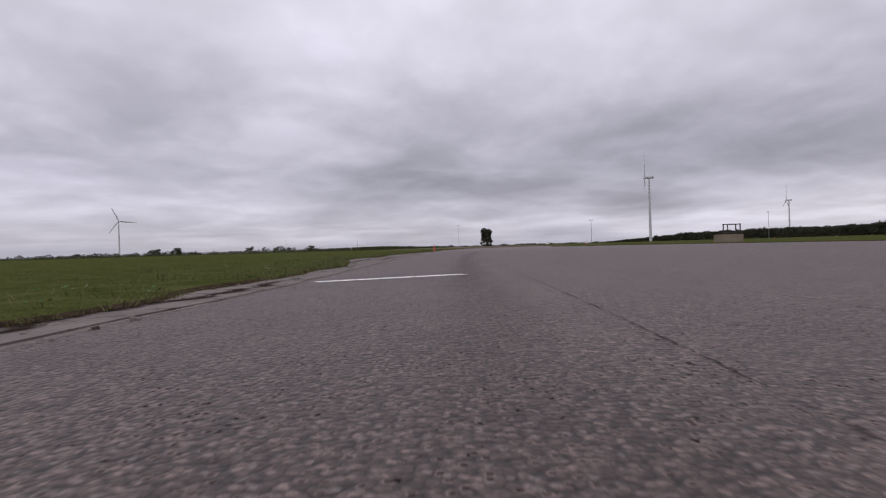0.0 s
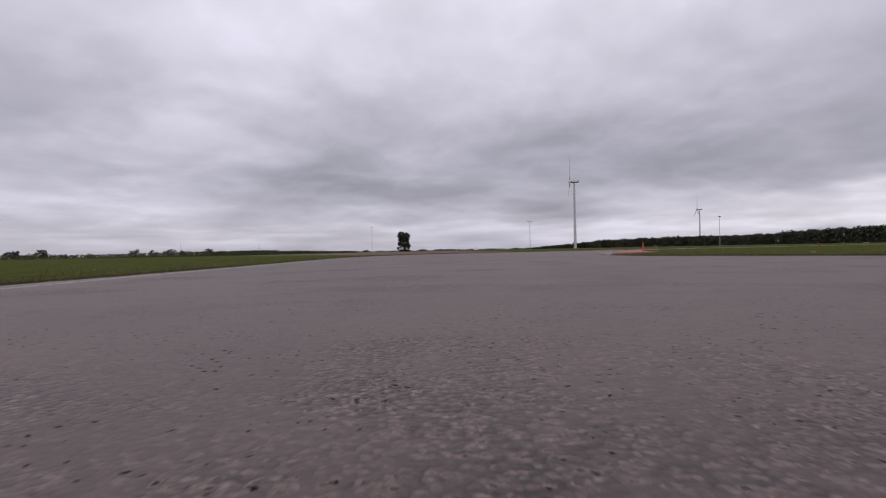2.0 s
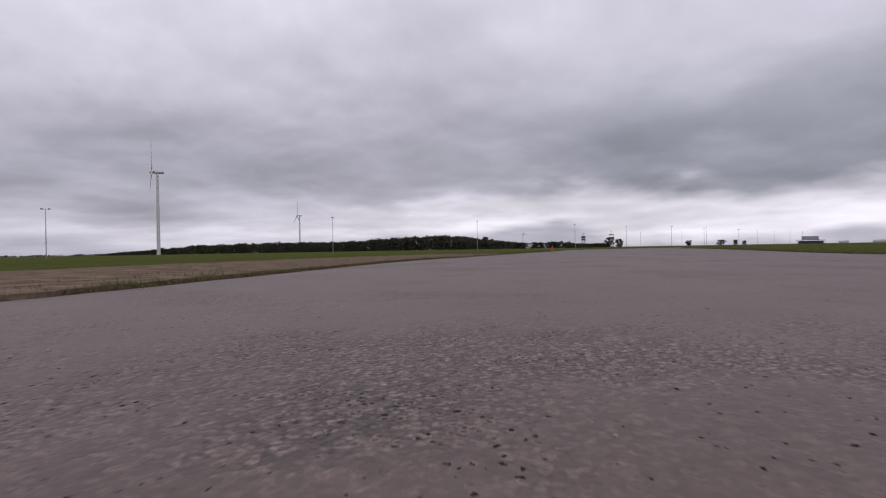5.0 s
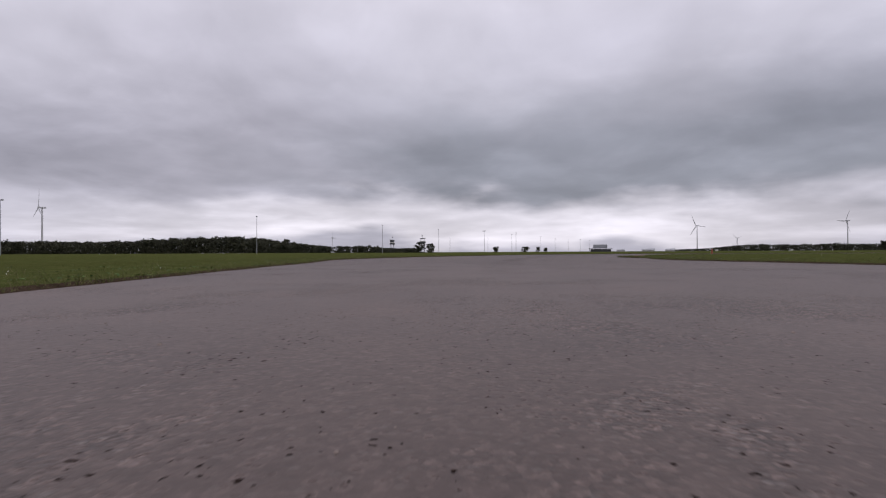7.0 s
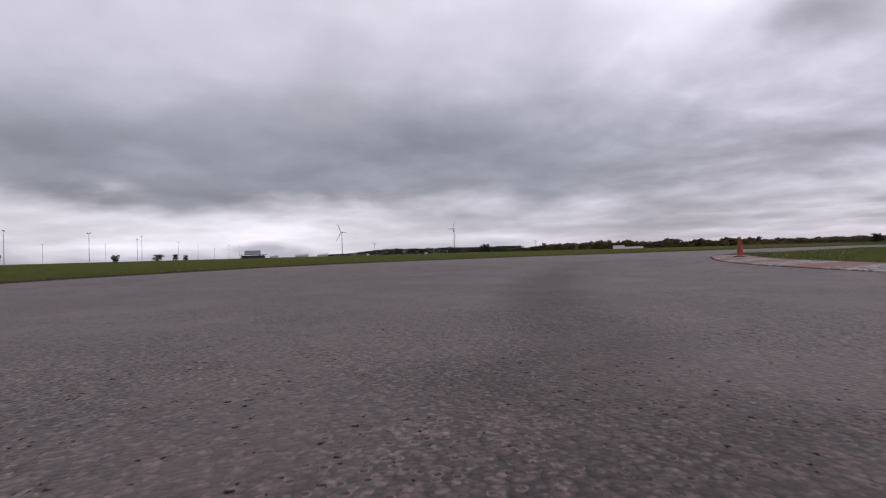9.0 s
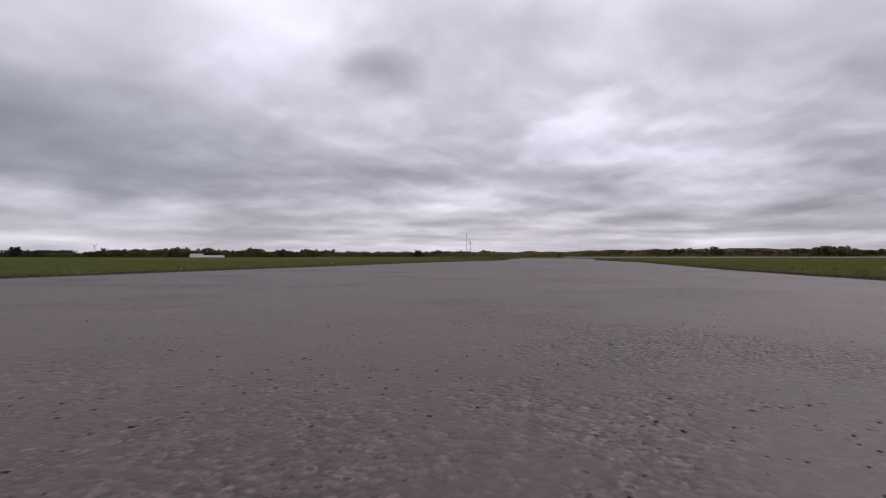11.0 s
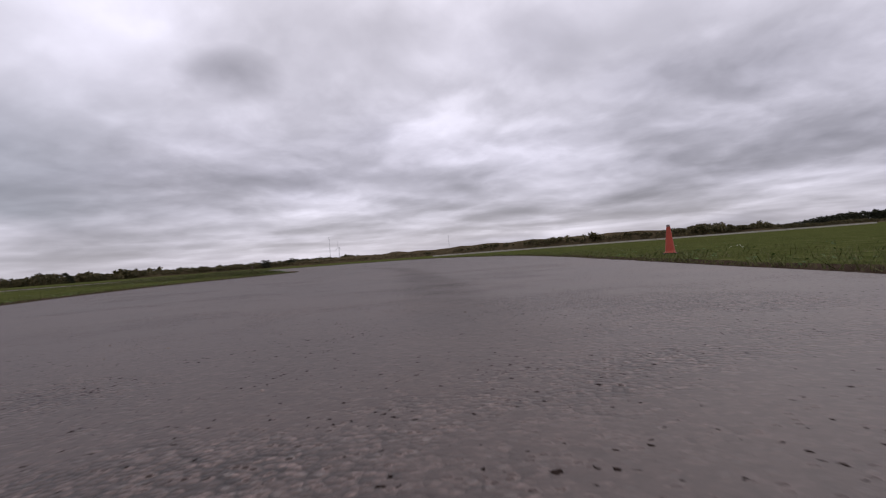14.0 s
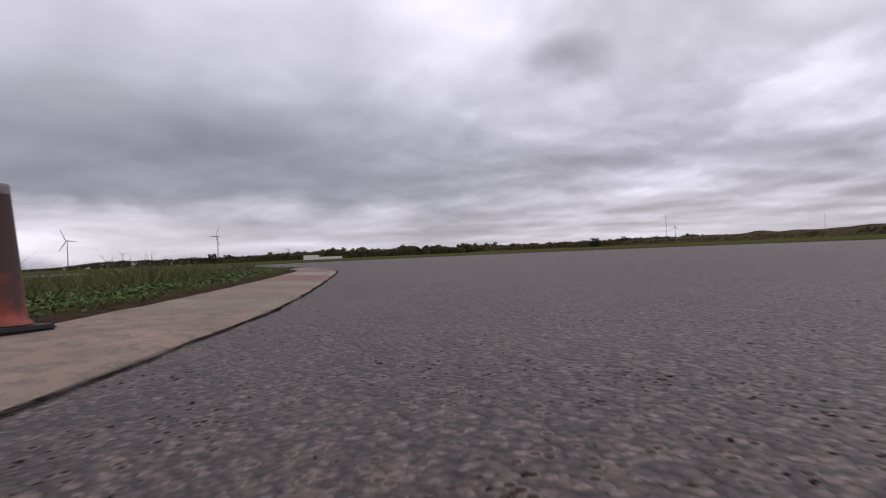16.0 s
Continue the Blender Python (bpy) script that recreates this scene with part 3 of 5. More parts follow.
CONCRETE = worn_paint("weathered_concrete", (0.235, 0.196, 0.152), (0.165, 0.136, 0.108), 0.46, 26.0)
TRACE_CONCRETE = worn_paint("concrete_with_red_traces", (0.238, 0.172, 0.140), (0.185, 0.152, 0.122), 0.50, 7.0)
FADED_RED = worn_paint("nearly_gone_red_paint", (0.22, 0.118, 0.104), (0.19, 0.15, 0.125), 0.48, 10.0)
FADED_WHITE = worn_paint("nearly_gone_white_paint", (0.30, 0.270, 0.24), (0.17, 0.14, 0.118), 0.49, 4.0)
RED_PAINT = worn_paint("faded_red_paint", (0.235, 0.066, 0.063), (0.185, 0.115, 0.105), 0.48)
WHITE_PAINT = worn_paint("worn_white_paint", (0.40, 0.38, 0.37), (0.14, 0.12, 0.115), 0.515, 8.0)
B_RED = worn_paint("washed_out_red_paint", (0.225, 0.100, 0.090), (0.17, 0.13, 0.12), 0.50, 7.0)
B_WHITE = worn_paint("washed_out_white_paint", (0.34, 0.315, 0.30), (0.13, 0.112, 0.105), 0.51, 8.0)
APRON_PAINT = worn_paint("faded_pink_apron_paint", (0.30, 0.135, 0.112), (0.25, 0.185, 0.16), 0.42, 3.0)


# ---- mesh helpers ----
def link_mesh(name, bm, mat, parent=None, label="", smooth=False):
    me = bpy.data.meshes.new(name)
    bm.to_mesh(me)
    bm.free()
    me.materials.append(mat)
    if smooth:
        me.polygons.foreach_set("use_smooth", [True] * len(me.polygons))
    ob = new(name, me)
    ob.parent = parent
    return tagged(ob, label)


def part(name, bm, mat, parent, label="", smooth=False):
    return link_mesh(name, bm, mat, parent, label, smooth)


def empty(name, m, label, category, group=""):
    ob = new(name)
    ob.empty_display_size = 0.1
    ob.matrix_basis = m
    return tagged(ob, label, category, group)


def box(bm, x0, y0, z0, x1, y1, z1):
    v = [bm.verts.new(p) for p in ((x0, y0, z0), (x1, y0, z0), (x1, y1, z0), (x0, y1, z0), (x0, y0, z1), (x1, y0, z1), (x1, y1, z1), (x0, y1, z1))]
    for f in ((3, 2, 1, 0), (4, 5, 6, 7), (0, 1, 5, 4), (1, 2, 6, 5), (2, 3, 7, 6), (3, 0, 4, 7)):
        bm.faces.new([v[i] for i in f])
    return bm


def tube(bm, a, b, r0, r1, n=10, caps=True):
    a, b = Vector(a), Vector(b)
    q = (b - a).to_track_quat("Z", "Y")
    rings = []
    for c, r in ((a, r0), (b, r1)):
        rings.append([bm.verts.new(c + q @ Vector((r * math.cos(i * 2 * math.pi / n), r * math.sin(i * 2 * math.pi / n), 0))) for i in range(n)])
    for i in range(n):
        bm.faces.new((rings[0][i], rings[0][(i + 1) % n], rings[1][(i + 1) % n], rings[1][i]))
    if caps:
        bm.faces.new(rings[0][::-1]), bm.faces.new(rings[1])
    return bm


def lathe(bm, profile, n=20):
    """A body turned round z from (radius, height) pairs."""
    rings = [[bm.verts.new((r * math.cos(i * 2 * math.pi / n), r * math.sin(i * 2 * math.pi / n), z)) for i in range(n)] for r, z in profile]
    for a, b in zip(rings, rings[1:]):
        for i in range(n):
            bm.faces.new((a[i], a[(i + 1) % n], b[(i + 1) % n], b[i]))
    return bm


def mesh_from_arrays(name, verts, faces_per, mat, parent=None, label=""):
    """verts: (k, faces_per, 3) array of separate faces."""
    k = len(verts)
    me = bpy.data.meshes.new(name)
    me.vertices.add(k * faces_per), me.loops.add(k * faces_per), me.polygons.add(k)
    me.vertices.foreach_set("co", np.asarray(verts, dtype=np.float32).ravel())
    me.loops.foreach_set("vertex_index", np.arange(k * faces_per, dtype=np.int32))
    me.polygons.foreach_set("loop_start", np.arange(0, k * faces_per, faces_per, dtype=np.int32))
    me.materials.append(mat)
    me.update(calc_edges=True)
    me.validate()
    ob = new(name, me)
    ob.parent = parent
    return tagged(ob, label)


def smooth_line(points, step):
    """A smooth line through the points, with a vertex every step metres."""
    p = [Vector(q).to_2d() if len(q) > 2 else Vector(q) for q in points]
    p = [p[0] * 2 - p[1]] + p + [p[-1] * 2 - p[-2]]
    out = []
    for i in range(1, len(p) - 2):
        a, b, c, d = p[i - 1:i + 3]
        k = max(1, int((c - b).length / step))
        for j in range(k):
            t = j / k
            out.append(0.5 * ((2 * b) + (c - a) * t + (2 * a - 5 * b + 4 * c - d) * t * t + (3 * b - a - 3 * c + d) * t ** 3))
    return out + [p[-2]]


# ---- ground and track ----
from mathutils.geometry import delaunay_2d_cdt

LEFT_EDGE = [(-3.2, -60), (-3.0, -10), (-2.9, 1.5), (-2.75, 3.9), (-2.68, 5.2), (-2.95, 6.8), (-2.8, 7.9), (-2.65, 9.4), (-2.85, 11.7), (-2.65, 14), (-3.3, 18), (-4.1, 22.4), (-4.2, 26), (-3.5, 28.5), (-3.6, 34), (-3.1, 42), (-2.5, 48), (-1.8, 53), (-1.0, 62), (-0.1, 75), (1.3, 85), (2.6, 97), (4.5, 110), (8, 122), (13, 130), (20, 135.5), (28, 139), (38, 142.3), (48, 147), (62, 155), (75, 160), (90, 166), (102, 170.3), (107.5, 172.6), (111, 174.2), (118, 177.2)]
LEFT_BEND = [(126, 180.5), (133, 183.6), (141, 185), (153, 185), (165, 183.5), (178, 181.3), (187, 177), (194, 171.5), (199, 164), (203, 155), (207, 142), (211, 128), (215, 114), (217.3, 104), (218.5, 94), (222, 83), (227, 72), (232, 63), (234.6, 56), (235, 50), (235.3, 46.5)]
KERB_C_OUTER = [(236.4, 42.7), (236.65, 42.0), (237.0, 41.35), (238.0, 40.0), (239.7, 38.1), (241.3, 36.45), (242.7, 35.2), (244.2, 33.9), (245.5, 32.85), (246.3, 32.2), (247.0, 31.65), (249.1, 30.2), (253.8, 27.5), (258, 25.3), (263, 23.6)]
BEYOND = [(267, 23.2), (272, 25), (277, 31), (282, 42), (288, 60), (300, 90), (330, 80), (308, 40), (299, 12), (288, -6), (272, -13), (256, -11), (243, -1)]
RIGHT_BEND = [(232, 17), (225, 32), (221, 42), (217.5, 54), (215.2, 63.5), (213, 72.5), (209.6, 84.5), (206.4, 91), (203.4, 99), (200.5, 106), (197, 118), (193, 131), (188.5, 142), (185.8, 150.0), (183.9, 154.0)]
KERB_B_OUTER = [(183.0, 155.6), (180.4, 158.0), (177.4, 160.6), (174.4, 162.7), (171.4, 164.2), (168.2, 165.4), (164.8, 166.4), (161, 167.2), (157, 167.5), (154, 167.7)]
RIGHT_MID = [(151.5, 167.9), (149, 168.2), (146.5, 168.3), (141.5, 166.6), (134, 165.3), (124, 159.8), (110, 154.5), (95, 149), (75, 141.8), (58.6, 133.1), (47, 129.1), (41.5, 126.3), (36.8, 122)]
KERB_A_OUTER = [(33.6, 118.9), (31.4, 116.5), (28.8, 113.4), (26.4, 110.4), (23.7, 106.1), (21.6, 102.1), (19.75, 97.8), (18.6, 94.2)]
RIGHT_START = [(18.4, 90), (19.6, 86.5), (22.3, 80), (25.5, 70), (29, 58), (31, 46), (31.5, 30), (32, -60)]
LOOP = LEFT_EDGE + LEFT_BEND + KERB_C_OUTER + BEYOND + RIGHT_BEND + KERB_B_OUTER + RIGHT_MID + KERB_A_OUTER + RIGHT_START


def ragged(line, amount):
    """The line with the small bites and bulges of a broken pavement edge."""
    out = []
    for p in line:
        q = Vector((p.x, p.y, 0))
        out.append(p + Vector((noise.noise(q * 0.9), noise.noise(q * 0.9 + Vector((7, 3, 1))))) * amount + Vector((noise.noise(q * 4.1), noise.noise(q * 4.1 + Vector((2, 9, 4))))) * amount * 0.4)
    return out


def inside(p, poly):
    r, j = False, len(poly) - 1
    for i in range(len(poly)):
        a, b = poly[i], poly[j]
        if (a.y > p[1]) != (b.y > p[1]) and p[0] < (b.x - a.x) * (p[1] - a.y) / (b.y - a.y) + a.x:
            r = not r
        j = i
    return r


def near_line(p, line, reach):
    return min((p - q).length for q in line) < reach


KERB_LINES = [smooth_line(k, 0.5) for k in (KERB_A_OUTER, KERB_B_OUTER, KERB_C_OUTER)]
KERB_BACK = ((2.95, 0.10), (1.2, 0.055), (0.96, 0.035))
PLAIN_EDGE = smooth_line(LOOP, 0.7)
WHICH_KERB = [next((k for k in range(3) if near_line(p, KERB_LINES[k], 0.4)), -1) for p in PLAIN_EDGE]
EDGE = [p if w >= 0 else q for p, q, w in zip(PLAIN_EDGE, ragged(PLAIN_EDGE, 0.10), WHICH_KERB)]


def outward(line, k):
    a, b = line[(k - 1) % len(line)], line[(k + 1) % len(line)]
    d = (b - a).normalized()
    return Vector((-d.y, d.x))


def build_ground():
    # pavement
    bm = bmesh.new()
    vs = [bm.verts.new((p.x, p.y, 0)) for p in EDGE]
    es = [bm.edges.new((vs[i], vs[(i + 1) % len(vs)])) for i in range(len(vs))]
    bmesh.ops.triangle_fill(bm, edges=es, use_beauty=True, normal=(0, 0, 1))
    bmesh.ops.recalc_face_normals(bm, faces=bm.faces)
    low = [bm.verts.new((p.x, p.y, -0.2)) for p in EDGE]
    for i in range(len(vs)):
        j = (i + 1) % len(vs)
        bm.faces.new((vs[i], vs[j], low[j], low[i]))
    track = link_mesh("road", bm, ASPHALT)
    tagged(track, "worn grey asphalt race track with patches and cracks", "road", kind="structure")
    # grass land with a lip of bare soil along the pavement
    bm = bmesh.new()
    rim0 = [bm.verts.new((p.x, p.y, -0.03)) for p in EDGE]
    back = [KERB_BACK[w] if w >= 0 else (0.13, 0.03) for w in WHICH_KERB]
    size = len(EDGE)
    soft = [(sum(back[(i + j) % size][0] for j in range(-2, 3)) / 5, sum(back[(i + j) % size][1] for j in range(-2, 3)) / 5) for i in range(size)]
    rim1, rim2 = [], []
    for i, p in enumerate(EDGE):
        o, (w, z) = outward(EDGE, i), soft[i]
        wob = noise.noise(Vector((p.x * 1.5, p.y * 1.5, 0)))
        q, r = p + o * w, p + o * (w + 0.07 + 0.05 * wob + (0.42 if WHICH_KERB[i] == 2 else 0))
        rim1.append(bm.verts.new((q.x, q.y, z)))
        rim2.append(bm.verts.new((r.x, r.y, z + 0.02 + 0.02 * wob)))
    for i in range(size):
        j = (i + 1) % size
        bm.faces.new((rim0[j], rim0[i], rim1[i], rim1[j])).material_index = 1
        bm.faces.new((rim1[j], rim1[i], rim2[i], rim2[j])).material_index = 1
    ring = [Vector((4300 * math.cos(a) + 150, 4300 * math.sin(a))) for a in np.linspace(0, 2 * math.pi, 64, endpoint=False)]
    flat = [v.co.to_2d() for v in rim2] + ring
    loops = [(i, (i + 1) % size) for i in range(size)] + [(size + i, size + (i + 1) % 64) for i in range(64)]
    spots, _, faces, origin, _, _ = delaunay_2d_cdt(flat, loops, [], 0, 1e-4)
    hole = [v.co.to_2d() for v in rim2]
    where = [rim2[o[0]] if o and o[0] < size else bm.verts.new((p.x, p.y, 0.0)) for p, o in zip(spots, origin)]
    for f in faces:
        mid = sum((spots[i] for i in f), Vector((0, 0))) / len(f)
        if not inside(mid, hole) and len({where[i] for i in f}) == 3:
            bm.faces.new([where[i] for i in f])
    bmesh.ops.recalc_face_normals(bm, faces=bm.faces)
    g = link_mesh("ground", bm, GRASS)
    g.data.materials.append(SOIL)
    tagged(g, "flat mown grass land round the track", "grass", kind="structure")


build_ground()


def kerb(name, outer, bands, label, flip, narrow=0):
    """Kerb of separate cast blocks along its outer line. bands: inner and outer width, heights there, and (paint, length) in turn."""
    line = smooth_line(outer, 0.3)
    org, last = line[0], len(line) - 1
    top = empty(name, pose(org.x, org.y, 0), label, "kerb", "kerbs at the bends")
    for u0, u1, z0, z1, pattern in bands:
        cuts, acc = [0], 0.0
        for i in range(1, last + 1):
            acc += (line[i] - line[i - 1]).length
            if acc >= pattern[(len(cuts) - 1) % len(pattern)][1] or i == last:
                cuts.append(i)
                acc = 0.0
        for k, (a, b) in enumerate(zip(cuts, cuts[1:])):
            bm = bmesh.new()
            rows = []
            for i in range(a, b + 1):
                t = (line[min(i + 1, last)] - line[max(i - 1, 0)]).normalized()
                o = Vector((-t.y, t.x)) * flip
                e = min(1.0, 0.22 + 0.13 * min(i, last - i)) * (1.0 if i >= narrow else 0.5 + 0.5 * i / narrow)
                c = line[i] + t * (0.005 if i == a else -0.005 if i == b else 0)
                v0, v1 = u0 * e, u1 * e
                prof = ((v0, -0.06), (v0 + 0.015, z0 - 0.012), (v0 + 0.05, z0), ((v0 + v1) / 2, (z0 + z1) / 2), (v1 - 0.03, z1), (v1, z1 - 0.02), (v1, -0.06))
                rows.append([bm.verts.new((c.x + o.x * u - org.x, c.y + o.y * u - org.y, z + 0.007 * noise.noise(Vector((c.x * 2.2, c.y * 2.2, u * 2))))) for u, z in prof])
            for r, s in zip(rows, rows[1:]):
                for u in range(6):
                    bm.faces.new((r[u], s[u], s[u + 1], r[u + 1]))
            bm.faces.new(rows[0]), bm.faces.new(rows[-1])
            bmesh.ops.recalc_face_normals(bm, faces=bm.faces)
            part("kerb_block", bm, pattern[k % len(pattern)][0], top)
    return top


kerb("racing_kerb", KERB_A_OUTER[::-1], ((0.0, 1.3, 0.03, 0.08, ((WHITE_PAINT, 1.35), (RED_PAINT, 1.15))), (1.3, 3.0, 0.085, 0.135, ((APRON_PAINT, 3.0),))), "red and white kerb blocks with a faded red apron behind", -1)
kerb("racing_kerb", KERB_B_OUTER[::-1], ((0.0, 1.25, 0.03, 0.085, ((B_RED, 1.5), (B_WHITE, 1.7))),), "worn red and white kerb blocks along the grass", -1)
C_BLOCKS = ((TRACE_CONCRETE, 1.6), (FADED_RED, 2.2), (CONCRETE, 0.8), (FADED_WHITE, 1.6), (CONCRETE, 2.6), (FADED_WHITE, 1.0), (CONCRETE, 3.2), (TRACE_CONCRETE, 2.8), (CONCRETE, 0.9), (TRACE_CONCRETE, 1.6), (CONCRETE, 1.5), (FADED_RED, 2.2), (FADED_WHITE, 2.2), (FADED_RED, 2.6), (CONCRETE, 3.0), (CONCRETE, 4.0))
kerb("racing_kerb", KERB_C_OUTER, ((0.0, 1.0, 0.016, 0.055, C_BLOCKS),), "bare concrete kerb with traces of red and white paint", 1, 40)


# ---- traffic cones ----
CONE_TOP = plain("dull_grey_plastic", (0.16, 0.13, 0.125), 0.6)


def cone(paint, label):
    top = empty("traffic_cone", pose(0, 0, 0), label, "traffic cone", "cones along the track")
    bm = bmesh.new()
    box(bm, -0.17, -0.17, 0.0, 0.17, 0.17, 0.03)
    bmesh.ops.bevel(bm, geom=list(bm.edges), offset=0.012, segments=2, affect="EDGES")
    part("base", bm, RUBBER, top, "black rubber base plate")
    bm = bmesh.new()
    lathe(bm, ((0.140, 0.035), (0.134, 0.05), (0.118, 0.06), (0.112, 0.10), (0.044, 0.66), (0.044, 0.665)), 24)
    part("body", bm, paint, top, smooth=True)
    bm = bmesh.new()
    lathe(bm, ((0.044, 0.665), (0.041, 0.70), (0.037, 0.715), (0.028, 0.715), (0.026, 0.66)), 20)
    part("collar", bm, CONE_TOP, top, "dull grey collar at the tip", smooth=True)
    return top


CONE = cone(ORANGE, "bright orange plastic traffic cone at the track edge")
CONE.matrix_basis = pose(-1.25, 54.6, 0.02, 0, 0, 12)
for x, y, z, a in ((28.4, 108.2, 0.10, 40), (106.0, 172.3, 0.045, 70), (214.4, 61.4, 0.04, 5)):
    copy_thing(CONE, pose(x, y, z, 0, 0, a))
DARK_TOPPED_CONE = cone(DARK_TOPPED_ORANGE, "orange traffic cone with dark brown top behind a kerb")
DARK_TOPPED_CONE.matrix_basis = pose(248.17, 32.06, 0.055, 2, -1, 33)
WORN_CONE = cone(plain("worn_orange_plastic", (0.24, 0.048, 0.026), 0.6, 0.0, 0.45, 6.0), "faded orange traffic cone at the kerb's end")
WORN_CONE.matrix_basis = pose(178.8, 158.3, 0.06, 0, 0, 20)


# ---- wind turbines ----
def turbine(x, y, hub, face, spin, label):
    s = hub / 90.0
    top = empty("wind_turbine", pose(x, y, 0, 0, 0, face), label, "wind turbine", "wind turbines")
    bm = bmesh.new()
    lathe(bm, ((2.0 * s, -2), (1.85 * s, 10 * s), (1.5 * s, 50 * s), (1.1 * s, 88.6 * s)), 20)
    part("tower", bm, WHITE_STEEL, top, smooth=True)
    bm = bmesh.new()
    box(bm, -1.4 * s, -4.2 * s, 88.5 * s, 1.4 * s, 6.5 * s, 91.5 * s)
    bmesh.ops.bevel(bm, geom=list(bm.edges), offset=0.6 * s, segments=2, affect="EDGES")
    part("nacelle", bm, WHITE_STEEL, top, smooth=True)
    bm = bmesh.new()
    lathe(bm, ((1.9 * s, 0), (1.8 * s, 1.5 * s), (1.2 * s, 2.8 * s), (0.2 * s, 3.6 * s)), 16)
    hub_ob = part("hub", bm, WHITE_STEEL, top, smooth=True)
    hub_ob.matrix_basis = pose(0, -4.2 * s, 90 * s, 90, 0, 0)
    for k in range(3):
        bm = bmesh.new()
        rows = []
        for u, chord, thick in ((0.0, 1.6, 1.6), (4, 2.2, 1.3), (9, 3.3, 0.8), (20, 2.4, 0.45), (34, 1.4, 0.25), (40, 0.5, 0.1)):
            rows.append([bm.verts.new((cx * s, cy * s, u * s)) for cx, cy in ((-chord * 0.3, -thick * 0.3), (0, -thick * 0.5), (chord * 0.7, 0), (0, thick * 0.5), (-chord * 0.3, thick * 0.3))])
        for a, b in zip(rows, rows[1:]):
            for i in range(5):
                bm.faces.new((a[i], a[(i + 1) % 5], b[(i + 1) % 5], b[i]))
        bm.faces.new(rows[-1])
        blade = part("blade", bm, WHITE_STEEL, top, smooth=True)
        blade.matrix_basis = pose(0, -5.6 * s, 90 * s) @ pose(0, 0, 0, 0, spin + 120 * k, 0)
    return top


TURBINES = ((285, 742, 89, 252, 4, "white three-bladed wind turbine on open farmland"), (-1240, 2005, 134, 35, 335, "white three-bladed wind turbine beyond the fields"),
            (671, 1041, 73, 250, 6, "white wind turbine standing behind dark woods"), (2006, 1346, 62, 60, 20, "small white wind turbine far behind trees"),
            (3219, -135, 134, 120, 25, "white wind turbine far off over flat land"), (2982, -728, 134, 130, 90, "white wind turbine beyond a hedge line"),
            (4200, -480, 85, 110, 50, "tiny white wind turbine on the horizon"),
            (2090, -3461, 112, 75, 0, "white wind turbine far beyond the earth bank"),
            (1387, -435, 24, 100, 60, "small wind turbine standing behind shrubs"))
for t in TURBINES:
    turbine(*t)


# ---- floodlight poles ----
LAMP_GLASS = plain("pale_lamp_glass", (0.35, 0.36, 0.38), 0.2, 0.0, 0.05, 1.0, 0.5)


def light_pole(x, y, h, face, label="tall grey steel floodlight pole with lamps on top", double=True):
    top = empty("floodlight_pole", pose(x, y, 0, 0, 0, face), label, "light pole", "floodlight poles")
    bm = bmesh.new()
    tube(bm, (0, 0, -0.2), (0, 0, h), 0.16, 0.08, 10)
    part("pole", bm, GREY_STEEL, top)
    bm = bmesh.new()
    tube(bm, (-1.1, 0, h - 0.3), (1.1, 0, h - 0.3), 0.06, 0.06, 8)
    part("crossarm", bm, GREY_STEEL, top)
    for u in ((-0.95, 0.95) if double else (-0.9,)):
        bm = bmesh.new()
        box(bm, u - 0.3, -0.3, h - 0.2, u + 0.3, 0.3, h + 0.16)
        bmesh.ops.bevel(bm, geom=list(bm.edges), offset=0.08, segments=1, affect="EDGES")
        lamp = part("lamp", bm, GREY_STEEL, top)
        bm = bmesh.new()
        box(bm, u - 0.24, -0.33, h - 0.15, u + 0.24, -0.295, h + 0.11)
        part("glass", bm, LAMP_GLASS, lamp, "pale lamp glass")
    return top


POLES = ((215, 355, 17.7, 30), (313, 337, 17.8, 40), (448, 295, 15.8, 10), (394, 311, 16.7, 20), (91, 333, 14.8, 0), (475, 270, 15.6, 60),
         (540, 261, 16.1, 20), (613, 281, 17.1, 35), (720, 382, 17.8, 0), (717, 271, 17.6, 70), (772, 262, 16.9, 10), (822, 252, 15.8, 0), (868, 241, 17.4, 45), (903, 231, 16.5, 20), (830, 364, 20.2, 5), (13, 551, 22.8, 0))
for p in POLES:
    light_pole(*p)


# ---- trees ----
def leaf_cloud(rng, centers, radii, per, size):
    """Small leaf clumps scattered through ellipsoids: arrays of loose quads."""
    out = []
    for (c, r) in zip(centers, radii):
        k = max(6, int(per))
        d = rng.normal(size=(k, 3))
        d /= np.linalg.norm(d, axis=1)[:, None]
        p = np.asarray(c) + d * np.asarray(r) * (rng.random((k, 1)) ** 0.45)
        u = rng.normal(size=(k, 3))
        u /= np.linalg.norm(u, axis=1)[:, None]
        v = np.cross(u, rng.normal(size=(k, 3)))
        v /= np.linalg.norm(v, axis=1)[:, None]
        s = size * (0.6 + 0.8 * rng.random((k, 1)))
        out.append(np.stack([p - u * s, p - v * s * 0.7, p + u * s, p + v * s * 0.7], axis=1))
    return np.concatenate(out)


